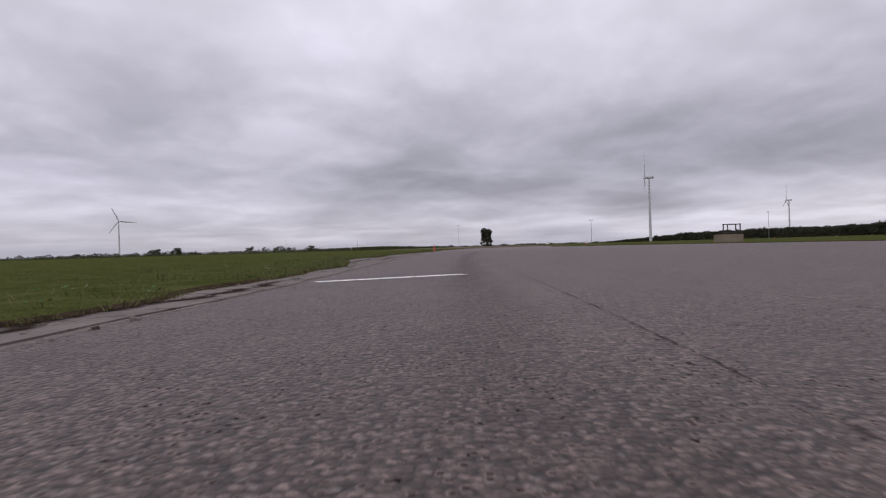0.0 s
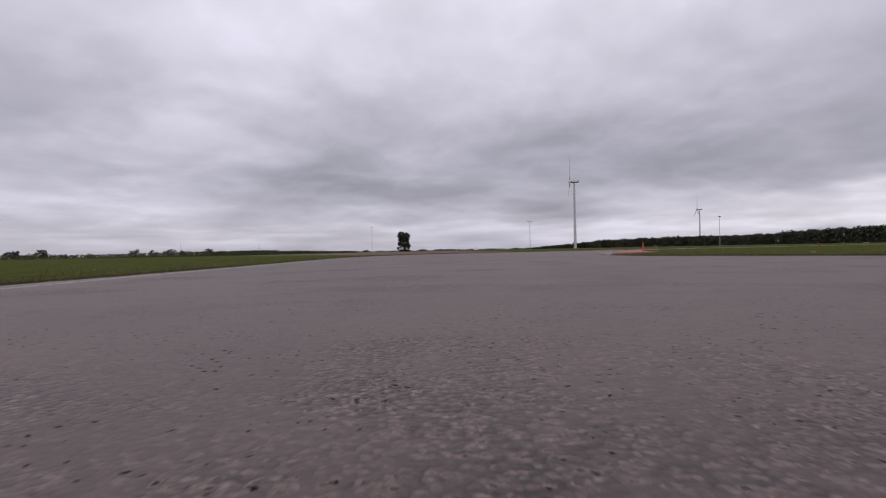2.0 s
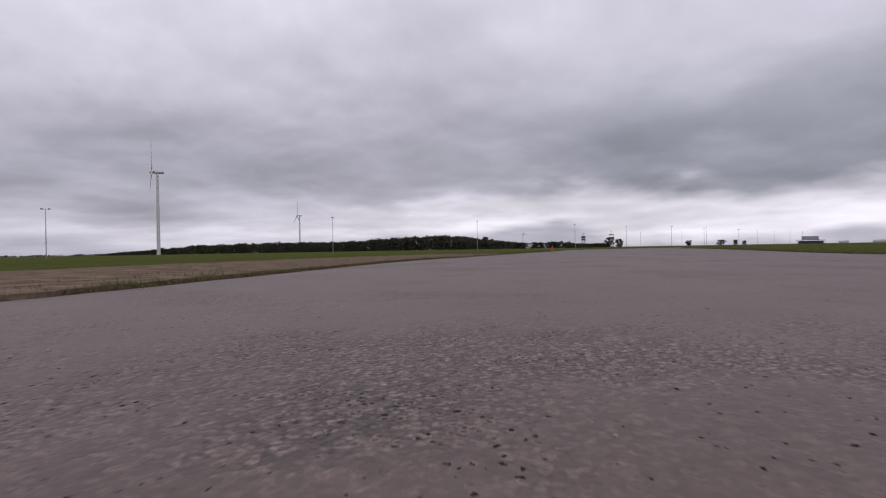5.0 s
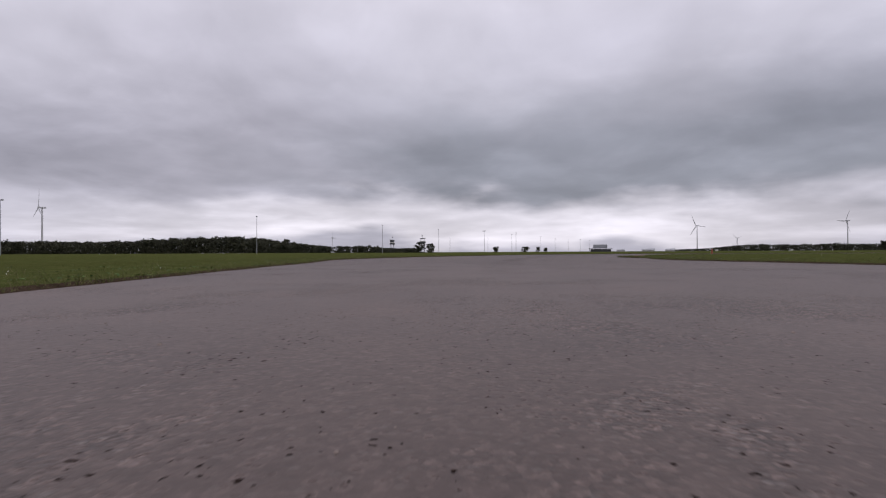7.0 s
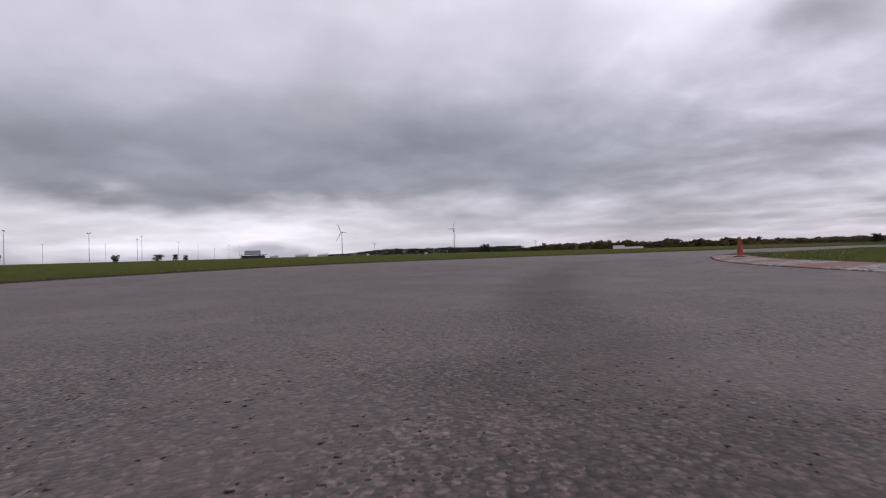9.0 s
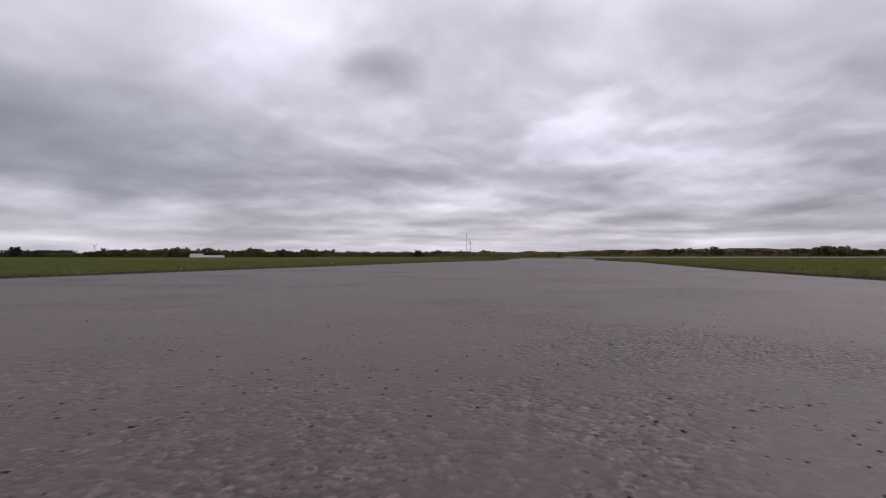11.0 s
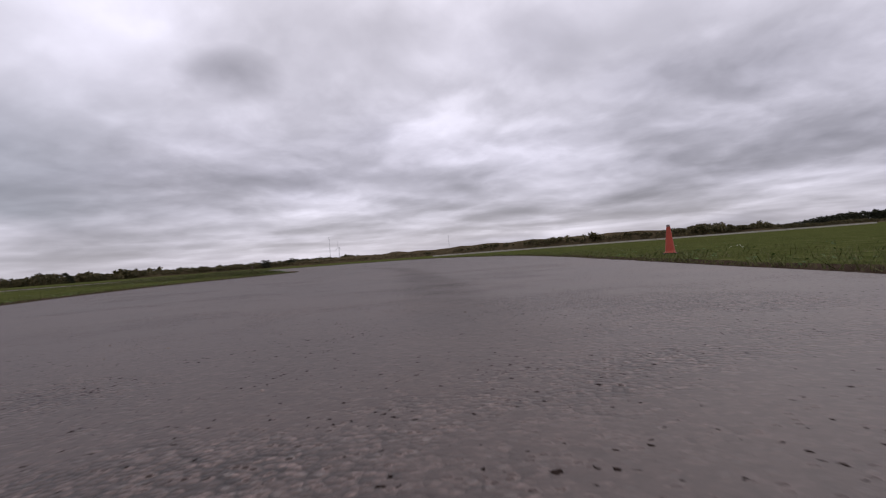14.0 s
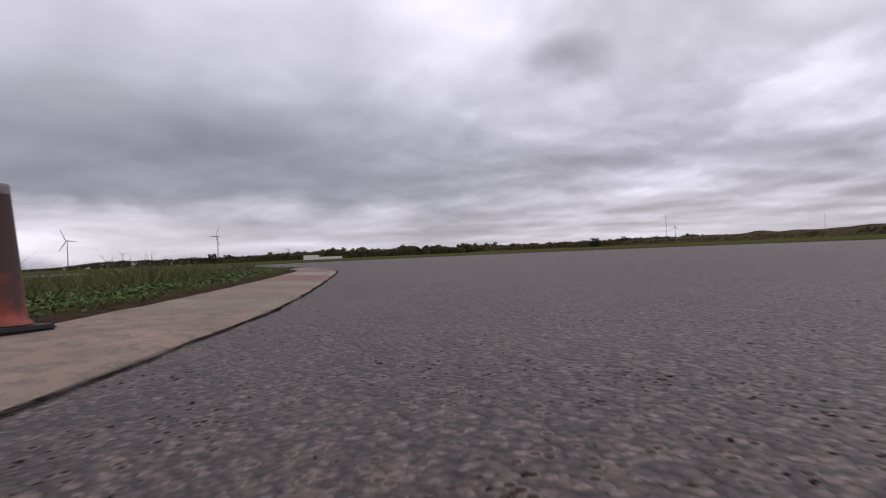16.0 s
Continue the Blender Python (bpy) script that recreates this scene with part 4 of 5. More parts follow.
def wood_line(name, points, depth, rows, label, seed, mat, quads=110, grain=0.10, rough=0.0):
    """A belt of trees or shrubs seen from far off: crowns of loose leaf clumps down to the ground. points: x, y, height."""
    rng = np.random.default_rng(seed)
    line = smooth_line([p[:2] for p in points], 1.0)
    hs = np.interp(np.linspace(0, 1, len(line)), [0.0] + list(np.cumsum([math.dist(a[:2], b[:2]) for a, b in zip(points, points[1:])]) / sum(math.dist(a[:2], b[:2]) for a, b in zip(points, points[1:]))), [p[2] for p in points])
    out, i = [], 0
    while i < len(line):
        p, h0 = line[i], hs[i]
        o = outward(line, i) if 0 < i < len(line) - 1 else Vector((0, 0))
        for _ in range(rows):
            q = p + o * (rng.random() - 0.5) * depth + Vector((o.y, -o.x)) * (rng.random() - 0.5) * h0
            if rough:
                clump = noise.noise(Vector((q.x * 0.045, q.y * 0.045, seed))) + 0.5 * noise.noise(Vector((q.x * 0.13, q.y * 0.13, seed)))
                h = h0 * max(0.72 - 0.45 * rough, 0.68 + rough * clump + 0.05 * rng.normal() + (0.2 if rng.random() < 0.015 else 0.0))
            else:
                h = h0 * (0.90 + 0.16 * rng.random() + 0.22 * noise.noise(Vector((q.x * 0.03, q.y * 0.03, seed))))
            for lev, wide, tall in ((0.14, 0.40, 0.17), (0.40, 0.40, 0.22), (0.66, 0.34, 0.20), (0.84, 0.27, 0.15)):
                c = (q.x + rng.normal() * h * 0.22, q.y + rng.normal() * h * 0.22, h * lev)
                out.append(leaf_cloud(rng, [c], [(h * wide, h * wide, h * tall)], quads / 4, h * grain))
        i += max(1, int(h0 * 0.42))
    ob = mesh_from_arrays(name, np.concatenate(out), 4, mat)
    return tagged(ob, label, "trees", kind="stuff")


def big_tree(x, y, h, w, seed, label):
    rng = np.random.default_rng(seed)
    top = empty("tree", pose(x, y, 0), label, "tree")
    bm = bmesh.new()
    tube(bm, (0, 0, -0.2), (0.1, 0, h * 0.3), h * 0.03, h * 0.022, 10)
    for k in range(7):
        a = k * 2.4
        tube(bm, (0.05, 0, h * (0.18 + 0.03 * k)), (math.cos(a) * w * 0.32, math.sin(a) * w * 0.32, h * (0.45 + 0.06 * k)), h * 0.014, h * 0.004, 6)
    part("trunk", bm, BARK, top)
    centers, radii = [], []
    for k in range(60):
        a, reach, lift = rng.random() * 6.283, rng.random() ** 0.45, rng.random()
        reach *= 0.40 + 0.09 * math.sin(3.1 * a + seed + 5.0 * lift) - 0.12 * max(0.0, lift - 0.85) * 4
        centers.append((math.cos(a) * w * reach, math.sin(a) * w * reach, h * (0.15 + 0.77 * lift)))
        big = 0.7 + 0.6 * rng.random()
        radii.append((w * 0.13 * big, w * 0.13 * big, h * 0.075 * big))
    mesh_from_arrays("crown", leaf_cloud(rng, centers, radii, 105, h * 0.024), 4, LEAF, top)
    bm = bmesh.new()
    for k in range(9):
        a = k * 2.1
        tube(bm, (math.cos(a) * w * 0.05, math.sin(a) * w * 0.05, h * 0.3), (math.cos(a) * w * (0.2 + 0.02 * k), math.sin(a) * w * (0.2 + 0.02 * k), h * (0.5 + 0.045 * k)), h * 0.008, h * 0.003, 5)
    part("limbs", bm, BARK, top)
    mesh_from_arrays("undergrowth", leaf_cloud(rng, [(math.cos(k * 1.3) * w * 0.2 + (k % 3 - 1) * w * 0.15, math.sin(k * 1.3) * w * 0.2, h * 0.05) for k in range(12)], [(w * 0.14, w * 0.14, h * 0.055)] * 12, 80, h * 0.02), 4, LEAF, top)
    return top


# set farther off and enlarged so that it lines up from the camera
big_tree(57, 753, 28.6, 17.5, 3, "lone leafy broad tree beyond the runway's end")
wood_line("wood", [(392, 1262, 2.5), (429, 1227, 6.8), (473, 1180, 10.4), (511, 1134, 16.3), (592, 1015, 18.0), (661, 906, 17.5), (710, 827, 21.6), (745, 756, 25.1), (767, 702, 20.8), (782, 658, 16.0), (796, 610, 10.0)], 60, 6, "dark belt of dense broadleaf woodland", 11, LEAF, 190, 0.06)
wood_line("hedgerow", [(-880, 957, 5.9), (-746, 1065, 6.8), (-656, 1122, 8.5), (-587, 1160, 12.0), (-554, 1176, 6.3), (-503, 1199, 5.9), (-457, 1217, 12.2), (-361, 1249, 13.0), (-312, 1262, 10.2), (-287, 1268, 5.7), (-109, 1295, 4.5), (60, 1330, 3.0), (260, 1330, 4.0), (420, 1240, 4.0)], 18, 2, "low hedgerow of trees behind the fields", 12, LEAF, 110, 0.08, 1.0)
wood_line("wood", [(2090, 60, 5.0), (2025, -50, 9.0), (1962, -144, 19.3), (1901, -223, 18.5), (1784, -350, 17.4), (1628, -411, 15.0), (1513, -426, 15.5), (1388, -353, 10.0)], 40, 4, "low dark wood along the horizon", 13, LEAF, 50)
wood_line("hedge", [(1000, -190, 6.0), (946, -224, 10.1), (930, -234, 14.0), (883, -263, 13.0), (844, -283, 14.3), (775, -311, 12.5), (720, -400, 11.0), (681, -530, 11.0), (616, -552, 12.0), (534, -571, 9.9), (447, -581, 9.0)], 22, 6, "rough hedge of shrubs along a field", 14, SCRUB, 150, 0.08, 0.34)
wood_line("wood", [(-303, -1696, 14.0), (-362, -1664, 22.0), (-392, -1643, 29.4), (-460, -1587, 29.6), (-548, -1505, 31.9), (-675, -1361, 34.0), (-838, -1169, 34.0)], 60, 6, "dark wood behind a wide field", 15, LEAF, 70)


def ridge(name, points, wide, mat, label):
    """A long low bank with sloping sides along x, y, height."""
    bm = bmesh.new()
    line = smooth_line([p[:2] for p in points], 6.0)
    hs = np.interp(np.linspace(0, 1, len(line)), np.linspace(0, 1, len(points)), [p[2] for p in points])
    rows = []
    for i, p in enumerate(line):
        o = outward(line, i) if 0 < i < len(line) - 1 else outward(line, 1)
        h = hs[i] * (0.9 + 0.25 * noise.noise(Vector((p.x * 0.05, p.y * 0.05, 2))))
        rows.append([bm.verts.new((p.x + o.x * u * wide, p.y + o.y * u * wide, z)) for u, z in ((-0.5, -0.3), (-0.3, h * 0.55), (-0.08, h), (0.1, h * 0.97), (0.3, h * 0.5), (0.5, -0.3))])
    for r, s in zip(rows, rows[1:]):
        for u in range(5):
            bm.faces.new((r[u], s[u], s[u + 1], r[u + 1]))
    bmesh.ops.recalc_face_normals(bm, faces=bm.faces)
    ob = link_mesh(name, bm, mat, smooth=True)
    return tagged(ob, label, "earth bank", kind="structure")


BANK = [(844, -296, 6.0), (684, -421, 5.0), (598, -464, 4.4), (463, -434, 3.6), (354, -383, 3.4), (293, -345, 5.7), (257, -344, 6.2), (225, -348, 6.9), (178, -347, 6.8), (141, -343, 7.0), (116, -339, 6.7), (98, -334, 2.9), (40, -320, 1.4)]
BANK_EARTH = plain("bare_bank_earth", (0.062, 0.048, 0.028), 0.95, 0.0, 0.45, 0.25, 0.0)
ridge("bank", BANK, 22, BANK_EARTH, "low bank of bare earth and scrub")
wood_line("scrub", [(844, -296, 10.2), (684, -421, 8.0), (598, -464, 7.0), (463, -434, 5.4), (354, -383, 5.0), (293, -345, 7.9), (257, -344, 8.5), (225, -348, 9.4), (178, -347, 9.2), (141, -343, 9.4), (116, -339, 8.9), (100, -334, 4.6), (40, -320, 3.2)], 16, 6, "brown and green scrub growing on the bank", 16, SCRUB, 150, 0.08, 0.3)
wood_line("crop", [(-240, 170, 0.9), (-120, 205, 1.0), (-34, 241, 1.5), (-43, 299, 1.9), (-46, 352, 2.0), (-31, 385, 1.7), (-1, 430, 1.5)], 14, 4, "dark green field crop along the old runway", 17, CROP, 50)
wood_line("trees", [(640, 520, 6.0), (631, 500, 7.3), (627, 472, 7.2), (621, 441, 7.7), (617, 423, 4.4), (560, 380, 4.0), (501, 337, 3.4)], 14, 2, "row of trees behind the control towers", 18, LEAF)
for k, (x, y, h, w) in enumerate(((477, 321, 8.4, 9), (481, 314, 7.2, 7), (687, 316, 6.6, 7.5), (694, 284, 6.4, 10), (697, 270, 6.0, 5), (698, 262, 5.0, 5), (1501, -337, 19.5, 22), (780, 666, 22.5, 11), (568, -421, 9.6, 11), (595, -512, 11.0, 11), (1166, -214, 17.0, 15), (612, -234, 6.6, 7), (1069, -581, 18.2, 16), (-587, 1158, 16.5, 18), (-623, 1140, 15.0, 14), (663, 600, 7.0, 9))):
    big_tree(x, y, h, w, 30 + k, "small round leafy tree on open land")


# ---- old runway, gravel, lines, cracks and tyre marks ----
def sheet(name, outline, z, mat, label, category, step=2.0, wob=0.3, deep=0.1):
    line = ragged(smooth_line(list(outline) + [outline[0]], step)[:-1], wob)
    bm = bmesh.new()
    vs = [bm.verts.new((p.x, p.y, z)) for p in line]
    es = [bm.edges.new((vs[i], vs[(i + 1) % len(vs)])) for i in range(len(vs))]
    bmesh.ops.triangle_fill(bm, edges=es, use_beauty=True, normal=(0, 0, 1))
    low = [bm.verts.new((p.x, p.y, z - deep)) for p in line]
    for i in range(len(vs)):
        j = (i + 1) % len(vs)
        bm.faces.new((vs[i], vs[j], low[j], low[i]))
    bmesh.ops.recalc_face_normals(bm, faces=bm.faces)
    return tagged(link_mesh(name, bm, mat), label, category, kind="structure")


sheet("runway", [(5.5, 120), (-4, 160), (-27, 215), (-12, 300), (10, 470), (52, 470), (52, 300), (44, 252), (31, 165), (27, 141), (20, 137), (12.5, 131.2)], 0.07, RUNWAY, "old brown runway surface running on towards a tree", "runway", 6.0, 1.2)
sheet("gravel_bank", [(262, -67), (244, -69), (224, -72), (210, -72), (197, -71), (179, -76), (150, -84), (150, -89), (179, -81), (197, -76), (210, -77), (224, -77), (244, -74), (262, -72)], 0.42, GRAVEL, "long low pale gravel bank across the grass", "gravel bank", 4.0, 0.3, deep=0.5)


DIRT_LINE = [(34.5, 141.4), (40, 143.45), (48, 147.3), (55, 151.4), (62, 155.3), (70, 158.4), (80, 162.4), (82, 170), (72, 168.5), (62, 164.5), (53, 160.5), (46, 155.5), (41, 149.5), (36, 146)]
DIRT_POLY = [Vector(q) for q in DIRT_LINE]
VERGE_LINE = [(-2.35, -8), (-2.33, 3), (-2.15, 7), (-2.13, 16), (-2.15, 24), (-2.08, 33), (-1.68, 42), (-1.4, 49), (-1.1, 56), (-0.7, 64), (-0.1, 75), (-0.35, 75), (-1.15, 63), (-2.0, 53), (-2.7, 48), (-3.3, 42), (-3.8, 34), (-3.7, 28.5), (-4.4, 26), (-4.3, 22.4), (-3.5, 18), (-2.85, 14), (-3.05, 11.7), (-2.85, 8.4), (-3.1, 3), (-3.1, -8)]
sheet("broken_verge", VERGE_LINE, 0.013, BROKEN, "broken grey pavement strip between asphalt and grass", "broken pavement", 0.6, 0.12)
sheet("dirt_verge", DIRT_LINE, 0.062, DIRT, "bare brown gravelly dirt beside the track", "dirt", 1.0, 0.5)


def loose_stones():
    rng = np.random.default_rng(5)
    out = []
    base = np.array([(-1, -1, 0), (1, -1, 0), (1, 1, 0), (-1, 1, 0), (-0.7, -0.6, 1), (0.6, -0.7, 1), (0.7, 0.6, 1), (-0.6, 0.7, 1)], float)
    quads = ((4, 5, 6, 7), (0, 1, 5, 4), (1, 2, 6, 5), (2, 3, 7, 6), (3, 0, 4, 7))
    for _ in range(1900):
        y = rng.random() * 66 - 2
        x0 = np.interp(y, (0, 12, 22, 34, 47, 66), (-3.0, -2.8, -3.9, -3.4, -2.4, -0.7))
        x1 = np.interp(y, (0, 27, 42, 66), (-2.2, -2.1, -1.6, -0.4))
        x = x0 + (x1 - x0) * rng.random() ** 0.8
        s = 0.006 + 0.018 * rng.random() ** 3
        a = rng.random() * 6.28
        v = base * (s * (0.7 + 0.6 * rng.random(3))) + rng.normal(size=(8, 3)) * s * 0.15
        r = np.array(((math.cos(a), -math.sin(a), 0), (math.sin(a), math.cos(a), 0), (0, 0, 1)))
        v = v @ r.T + (x, y, 0.0)
        out += [v[list(q)] for q in quads]
    tagged(mesh_from_arrays("loose_stones", np.array(out), 4, BROKEN), "loose stones and broken bits along the edge", "gravel", kind="stuff")


# the camera's position at each second, rounded; chips and grass follow it
CAMERA_LINE = [(0, 0), (1, 34), (6, 67), (14, 95), (28, 120), (46, 140), (73, 155), (106, 167), (139, 174), (164, 174), (180, 165), (193, 149), (202, 128), (209, 103), (216, 75), (227, 51), (245, 32)]


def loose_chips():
    """Small stones scattered along the camera's path."""
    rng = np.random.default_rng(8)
    way = np.array([tuple(p) for p in smooth_line(CAMERA_LINE, 3.0)])
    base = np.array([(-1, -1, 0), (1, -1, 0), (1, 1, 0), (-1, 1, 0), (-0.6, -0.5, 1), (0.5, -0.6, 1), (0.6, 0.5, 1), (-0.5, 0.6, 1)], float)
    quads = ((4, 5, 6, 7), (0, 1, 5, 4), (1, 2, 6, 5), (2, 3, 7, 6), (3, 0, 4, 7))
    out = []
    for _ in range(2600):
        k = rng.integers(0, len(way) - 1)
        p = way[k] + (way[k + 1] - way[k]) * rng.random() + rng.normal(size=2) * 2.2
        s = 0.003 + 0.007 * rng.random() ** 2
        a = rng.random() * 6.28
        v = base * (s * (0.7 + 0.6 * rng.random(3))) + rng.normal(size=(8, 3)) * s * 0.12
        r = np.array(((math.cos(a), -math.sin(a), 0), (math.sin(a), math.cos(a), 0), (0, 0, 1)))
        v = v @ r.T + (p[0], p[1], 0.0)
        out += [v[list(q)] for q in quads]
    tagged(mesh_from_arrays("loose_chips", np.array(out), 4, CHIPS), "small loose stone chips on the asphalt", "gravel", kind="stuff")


CHIPS = plain("stone_chips", (0.20, 0.165, 0.145), 0.9, 0.0, 0.4, 30.0, 0.1)
loose_stones()
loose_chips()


def ribbon(name, points, width, mat, label, category, z=0.005, wob=0.3, step=0.25, shift=0.0, meander=0.0):
    """A thin strip lying on the pavement along the points."""
    line = smooth_line(points, step)
    bm = bmesh.new()
    rows = []
    for i, p in enumerate(line):
        t = (line[min(i + 1, len(line) - 1)] - line[max(i - 1, 0)]).normalized()
        o = Vector((-t.y, t.x))
        q = Vector((p.x * 3, p.y * 3, 0))
        w = width * max(0.02, 0.9 + wob * (1.2 * noise.noise(q) + 0.9 * noise.noise(q * 5.0))) * 0.5
        c = p + o * (shift + wob * width * noise.noise(q * 0.7 + Vector((5, 5, 5))) + meander * (noise.noise(q * 0.7) + 0.7 * noise.noise(q * 3.1) + 0.35 * noise.noise(q * 9.0)))
        rows.append([bm.verts.new((c.x + o.x * k * w, c.y + o.y * k * w, z)) for k in (-1, 1)])
    uv = bm.loops.layers.uv.new("UVMap")
    for i, (r, s) in enumerate(zip(rows, rows[1:])):
        f = bm.faces.new((r[1], r[0], s[0], s[1]))
        for l, q in zip(f.loops, ((1, i), (0, i), (0, i + 1), (1, i + 1))):
            l[uv].uv = (q[0], q[1] / (len(rows) - 1))
    ob = link_mesh(name, bm, mat)
    ob.visible_shadow = False
    return tagged(ob, label, category, kind="structure")


ribbon("line_marking", [(-1.92, 7.72), (-1.34, 8.0), (-0.55, 8.35), (0.28, 8.74)], 0.34, LINE_WHITE, "old painted white bar across the asphalt", "line", wob=0.05)
edge_pts = [(-1.6, 40), (-1.37, 47.5), (-1.05, 53), (-0.5, 61), (-0.1, 66.5), (0.38, 73), (0.9, 79), (1.75, 86), (3.0, 97), (4.65, 110), (8.1, 121.8), (13.1, 129.8), (20.05, 135.3), (28, 138.8)]
ribbon("line_marking", edge_pts, 0.16, WORN_LINE, "worn white line along the track edge", "line", wob=0.1)

ribbon("pale_edge", [(-1.6, 55), (-0.9, 62), (-0.3, 70), (0.15, 76), (1.35, 85), (2.75, 97), (4.7, 110), (8.2, 121.5)], 0.42, RUNWAY_GRIT, "pale worn strip between white line and grass", "pavement edge", z=0.004, wob=0.25)
ribbon("runway_grit", [(8.6, 120.5), (11.5, 126.2), (15.2, 130.4), (20.6, 134.3), (27.0, 137.4), (34, 139.9), (38.4, 141.6)], 2.0, RUNWAY_GRIT, "pale grit along the track edge by the old runway", "grit", z=0.007, wob=0.5)

CRACKS = (
    [(1.35, 24), (1.23, 13), (1.07, 4.5), (1.0, 2.4), (0.95, 1.0), (0.9, -3)],
    [(2.8, 20), (2.67, 7.3), (2.62, 3.7), (2.7, 0)],
    [(6.8, 22), (6.3, 3), (6.2, -4)],
    [(5.6, 66), (4.9, 58), (4.42, 54.3), (4.2, 52), (3.9, 47)],
    [(11.4, 82.0), (11.69, 83.27), (11.9, 84.4), (11.75, 85.5), (11.9, 87.0), (12.6, 91.0), (13.5, 95.5)],
    [(12.17, 83.57), (11.2, 81.5), (11.1, 80.8), (10.8, 79)],
    [(10.6, 90), (10.9, 92.0), (11.1, 92.9), (11.6, 93.8), (12.0, 95.4), (12.35, 97.2), (12.6, 98.9), (12.9, 99.7), (13.37, 100.4), (13.7, 101.6)],
    [(17.6, 110.6), (19.1, 112.2), (19.75, 112.7), (20.6, 113.6), (21.6, 114.8), (23, 116.3), (27.6, 119.9)],
    [(25.6, 119.9), (26.6, 121.0), (27.37, 121.62), (27.58, 121.85), (27.97, 122.31), (28.42, 122.68), (29.02, 123.26), (30.22, 124.39), (31.2, 125.3), (32.0, 126.06), (32.8, 126.5), (34.5, 127.6), (39.4, 130.5), (44, 133)],
    [(37.0, 131.15), (37.25, 131.27), (37.47, 131.36), (37.7, 131.45), (37.86, 131.52)],
    [(37.43, 131.33), (37.29, 131.17), (37.14, 131.03), (37.05, 130.9)],
    [(172, 174), (175.8, 171.2), (176.5, 170.7), (177.4, 170.1), (178.7, 168.7)],
    [(226.6, 61), (226.85, 59.6), (226.95, 59), (226.9, 57.9), (226.3, 56.9), (226, 55)],
    [(214.0, 88.2), (214.07, 87.35), (214.15, 86.86), (214.35, 86.07), (214.55, 85.33), (214.68, 84.42), (214.9, 82)],
    [(229.19, 50.08), (229.27, 49.92), (229.34, 49.72), (229.37, 49.45), (229.54, 49.02), (229.58, 48.56)],
)
for k, c in enumerate(CRACKS):
    fine = k in (0, 1, 2, 3, 4, 5, 11, 12, 13)
    ribbon("crack", c, 0.032 if k in (7, 8, 9, 10) else 0.030 if k == 11 else 0.012 if fine else 0.020, SEAM if fine else CRACK, "fine dark seam in the asphalt" if fine else "open dark crack in the old asphalt", "crack", wob=1.3, step=0.04, meander=0.02 if fine else 0.05)
for line in (KERB_A_OUTER, KERB_B_OUTER):
    ribbon("crack", line, 0.05, CRACK, "dark open gap along the painted kerb", "crack", wob=0.7, step=0.12, shift=-0.02)
ribbon("crack", KERB_C_OUTER, 0.04, CRACK, "dark open gap along the concrete kerb", "crack", wob=0.7, step=0.12, shift=-0.02)
for line in ([(-2.9, -3), (-2.75, 2.5), (-2.7, 4.2), (-2.55, 5.6), (-2.45, 7.0), (-2.5, 9.4)], [(-2.9, 16), (-3.3, 19), (-3.4, 22), (-3.2, 27), (-3.0, 31)], [(-2.6, 20), (-2.7, 24), (-2.5, 29)], [(-3.0, 34), (-2.6, 40), (-2.2, 46)]):
    ribbon("soil_strip", line, 0.24, EDGE_SOIL, "dark soil in the broken pavement edge", "soil", wob=0.8, step=0.15, z=0.018)
ribbon("edge_dust", [(-2.35, -6), (-2.3, 3), (-2.12, 7), (-2.1, 16), (-2.12, 24), (-2.05, 33), (-1.65, 42), (-1.3, 50)], 0.17, DUST, "pale dust along the pavement edge", "dust", wob=0.4, z=0.006)
ribbon("edge_dust", [(p[0] - 0.8, p[1]) for p in RIGHT_START[2:]], 1.4, DUST, "pale dust along the pavement edge", "dust", wob=0.4, z=0.006)
ribbon("edge_dust", [(p[0] - 0.1, p[1] - 0.3) for p in LEFT_BEND[1:]], 0.45, DUST, "pale dust along the pavement edge", "dust", wob=0.4, z=0.006)

MARKS = (
    ([(243.2, 33.0), (241.6, 34.5), (238.4, 37.8), (237.4, 38.95), (236.95, 39.6), (236.6, 40.3)], 0.10),
    ([(206.55, 116), (206.5, 114.7), (206.47, 114), (206.4, 112.2), (205.65, 105), (205.2, 101)], 0.42),
    ([(203.84, 100.4), (204.5, 105.3), (205.0, 111.9), (205.15, 113.8), (205.2, 116)], 0.45),
    ([(205.7, 104.9), (204.75, 106.6), (204.45, 110.3), (204.0, 112.2)], 0.3),
    ([(206.62, 113.4), (206.63, 112.4), (206.6, 109.6), (206.75, 106), (207.4, 101.4)], 0.32),
    ([(208.7, 97.8), (208, 102.4), (207.3, 106), (207.06, 107.6), (206.9, 108.7), (206.8, 111)], 0.36),
    ([(208, 98.4), (206.4, 102.6), (205.7, 106), (205.4, 107.5), (205, 110)], 0.32),
    ([(205.67, 106), (205.9, 107.5), (206, 108.3), (206.2, 110.5)], 0.32),
)
for line, w in MARKS:
    ribbon("tyre_mark", line, w * 0.85, TYRE_MARK, "dark rubber tyre mark on the asphalt", "tyre mark", z=0.008, wob=0.12, step=0.4)


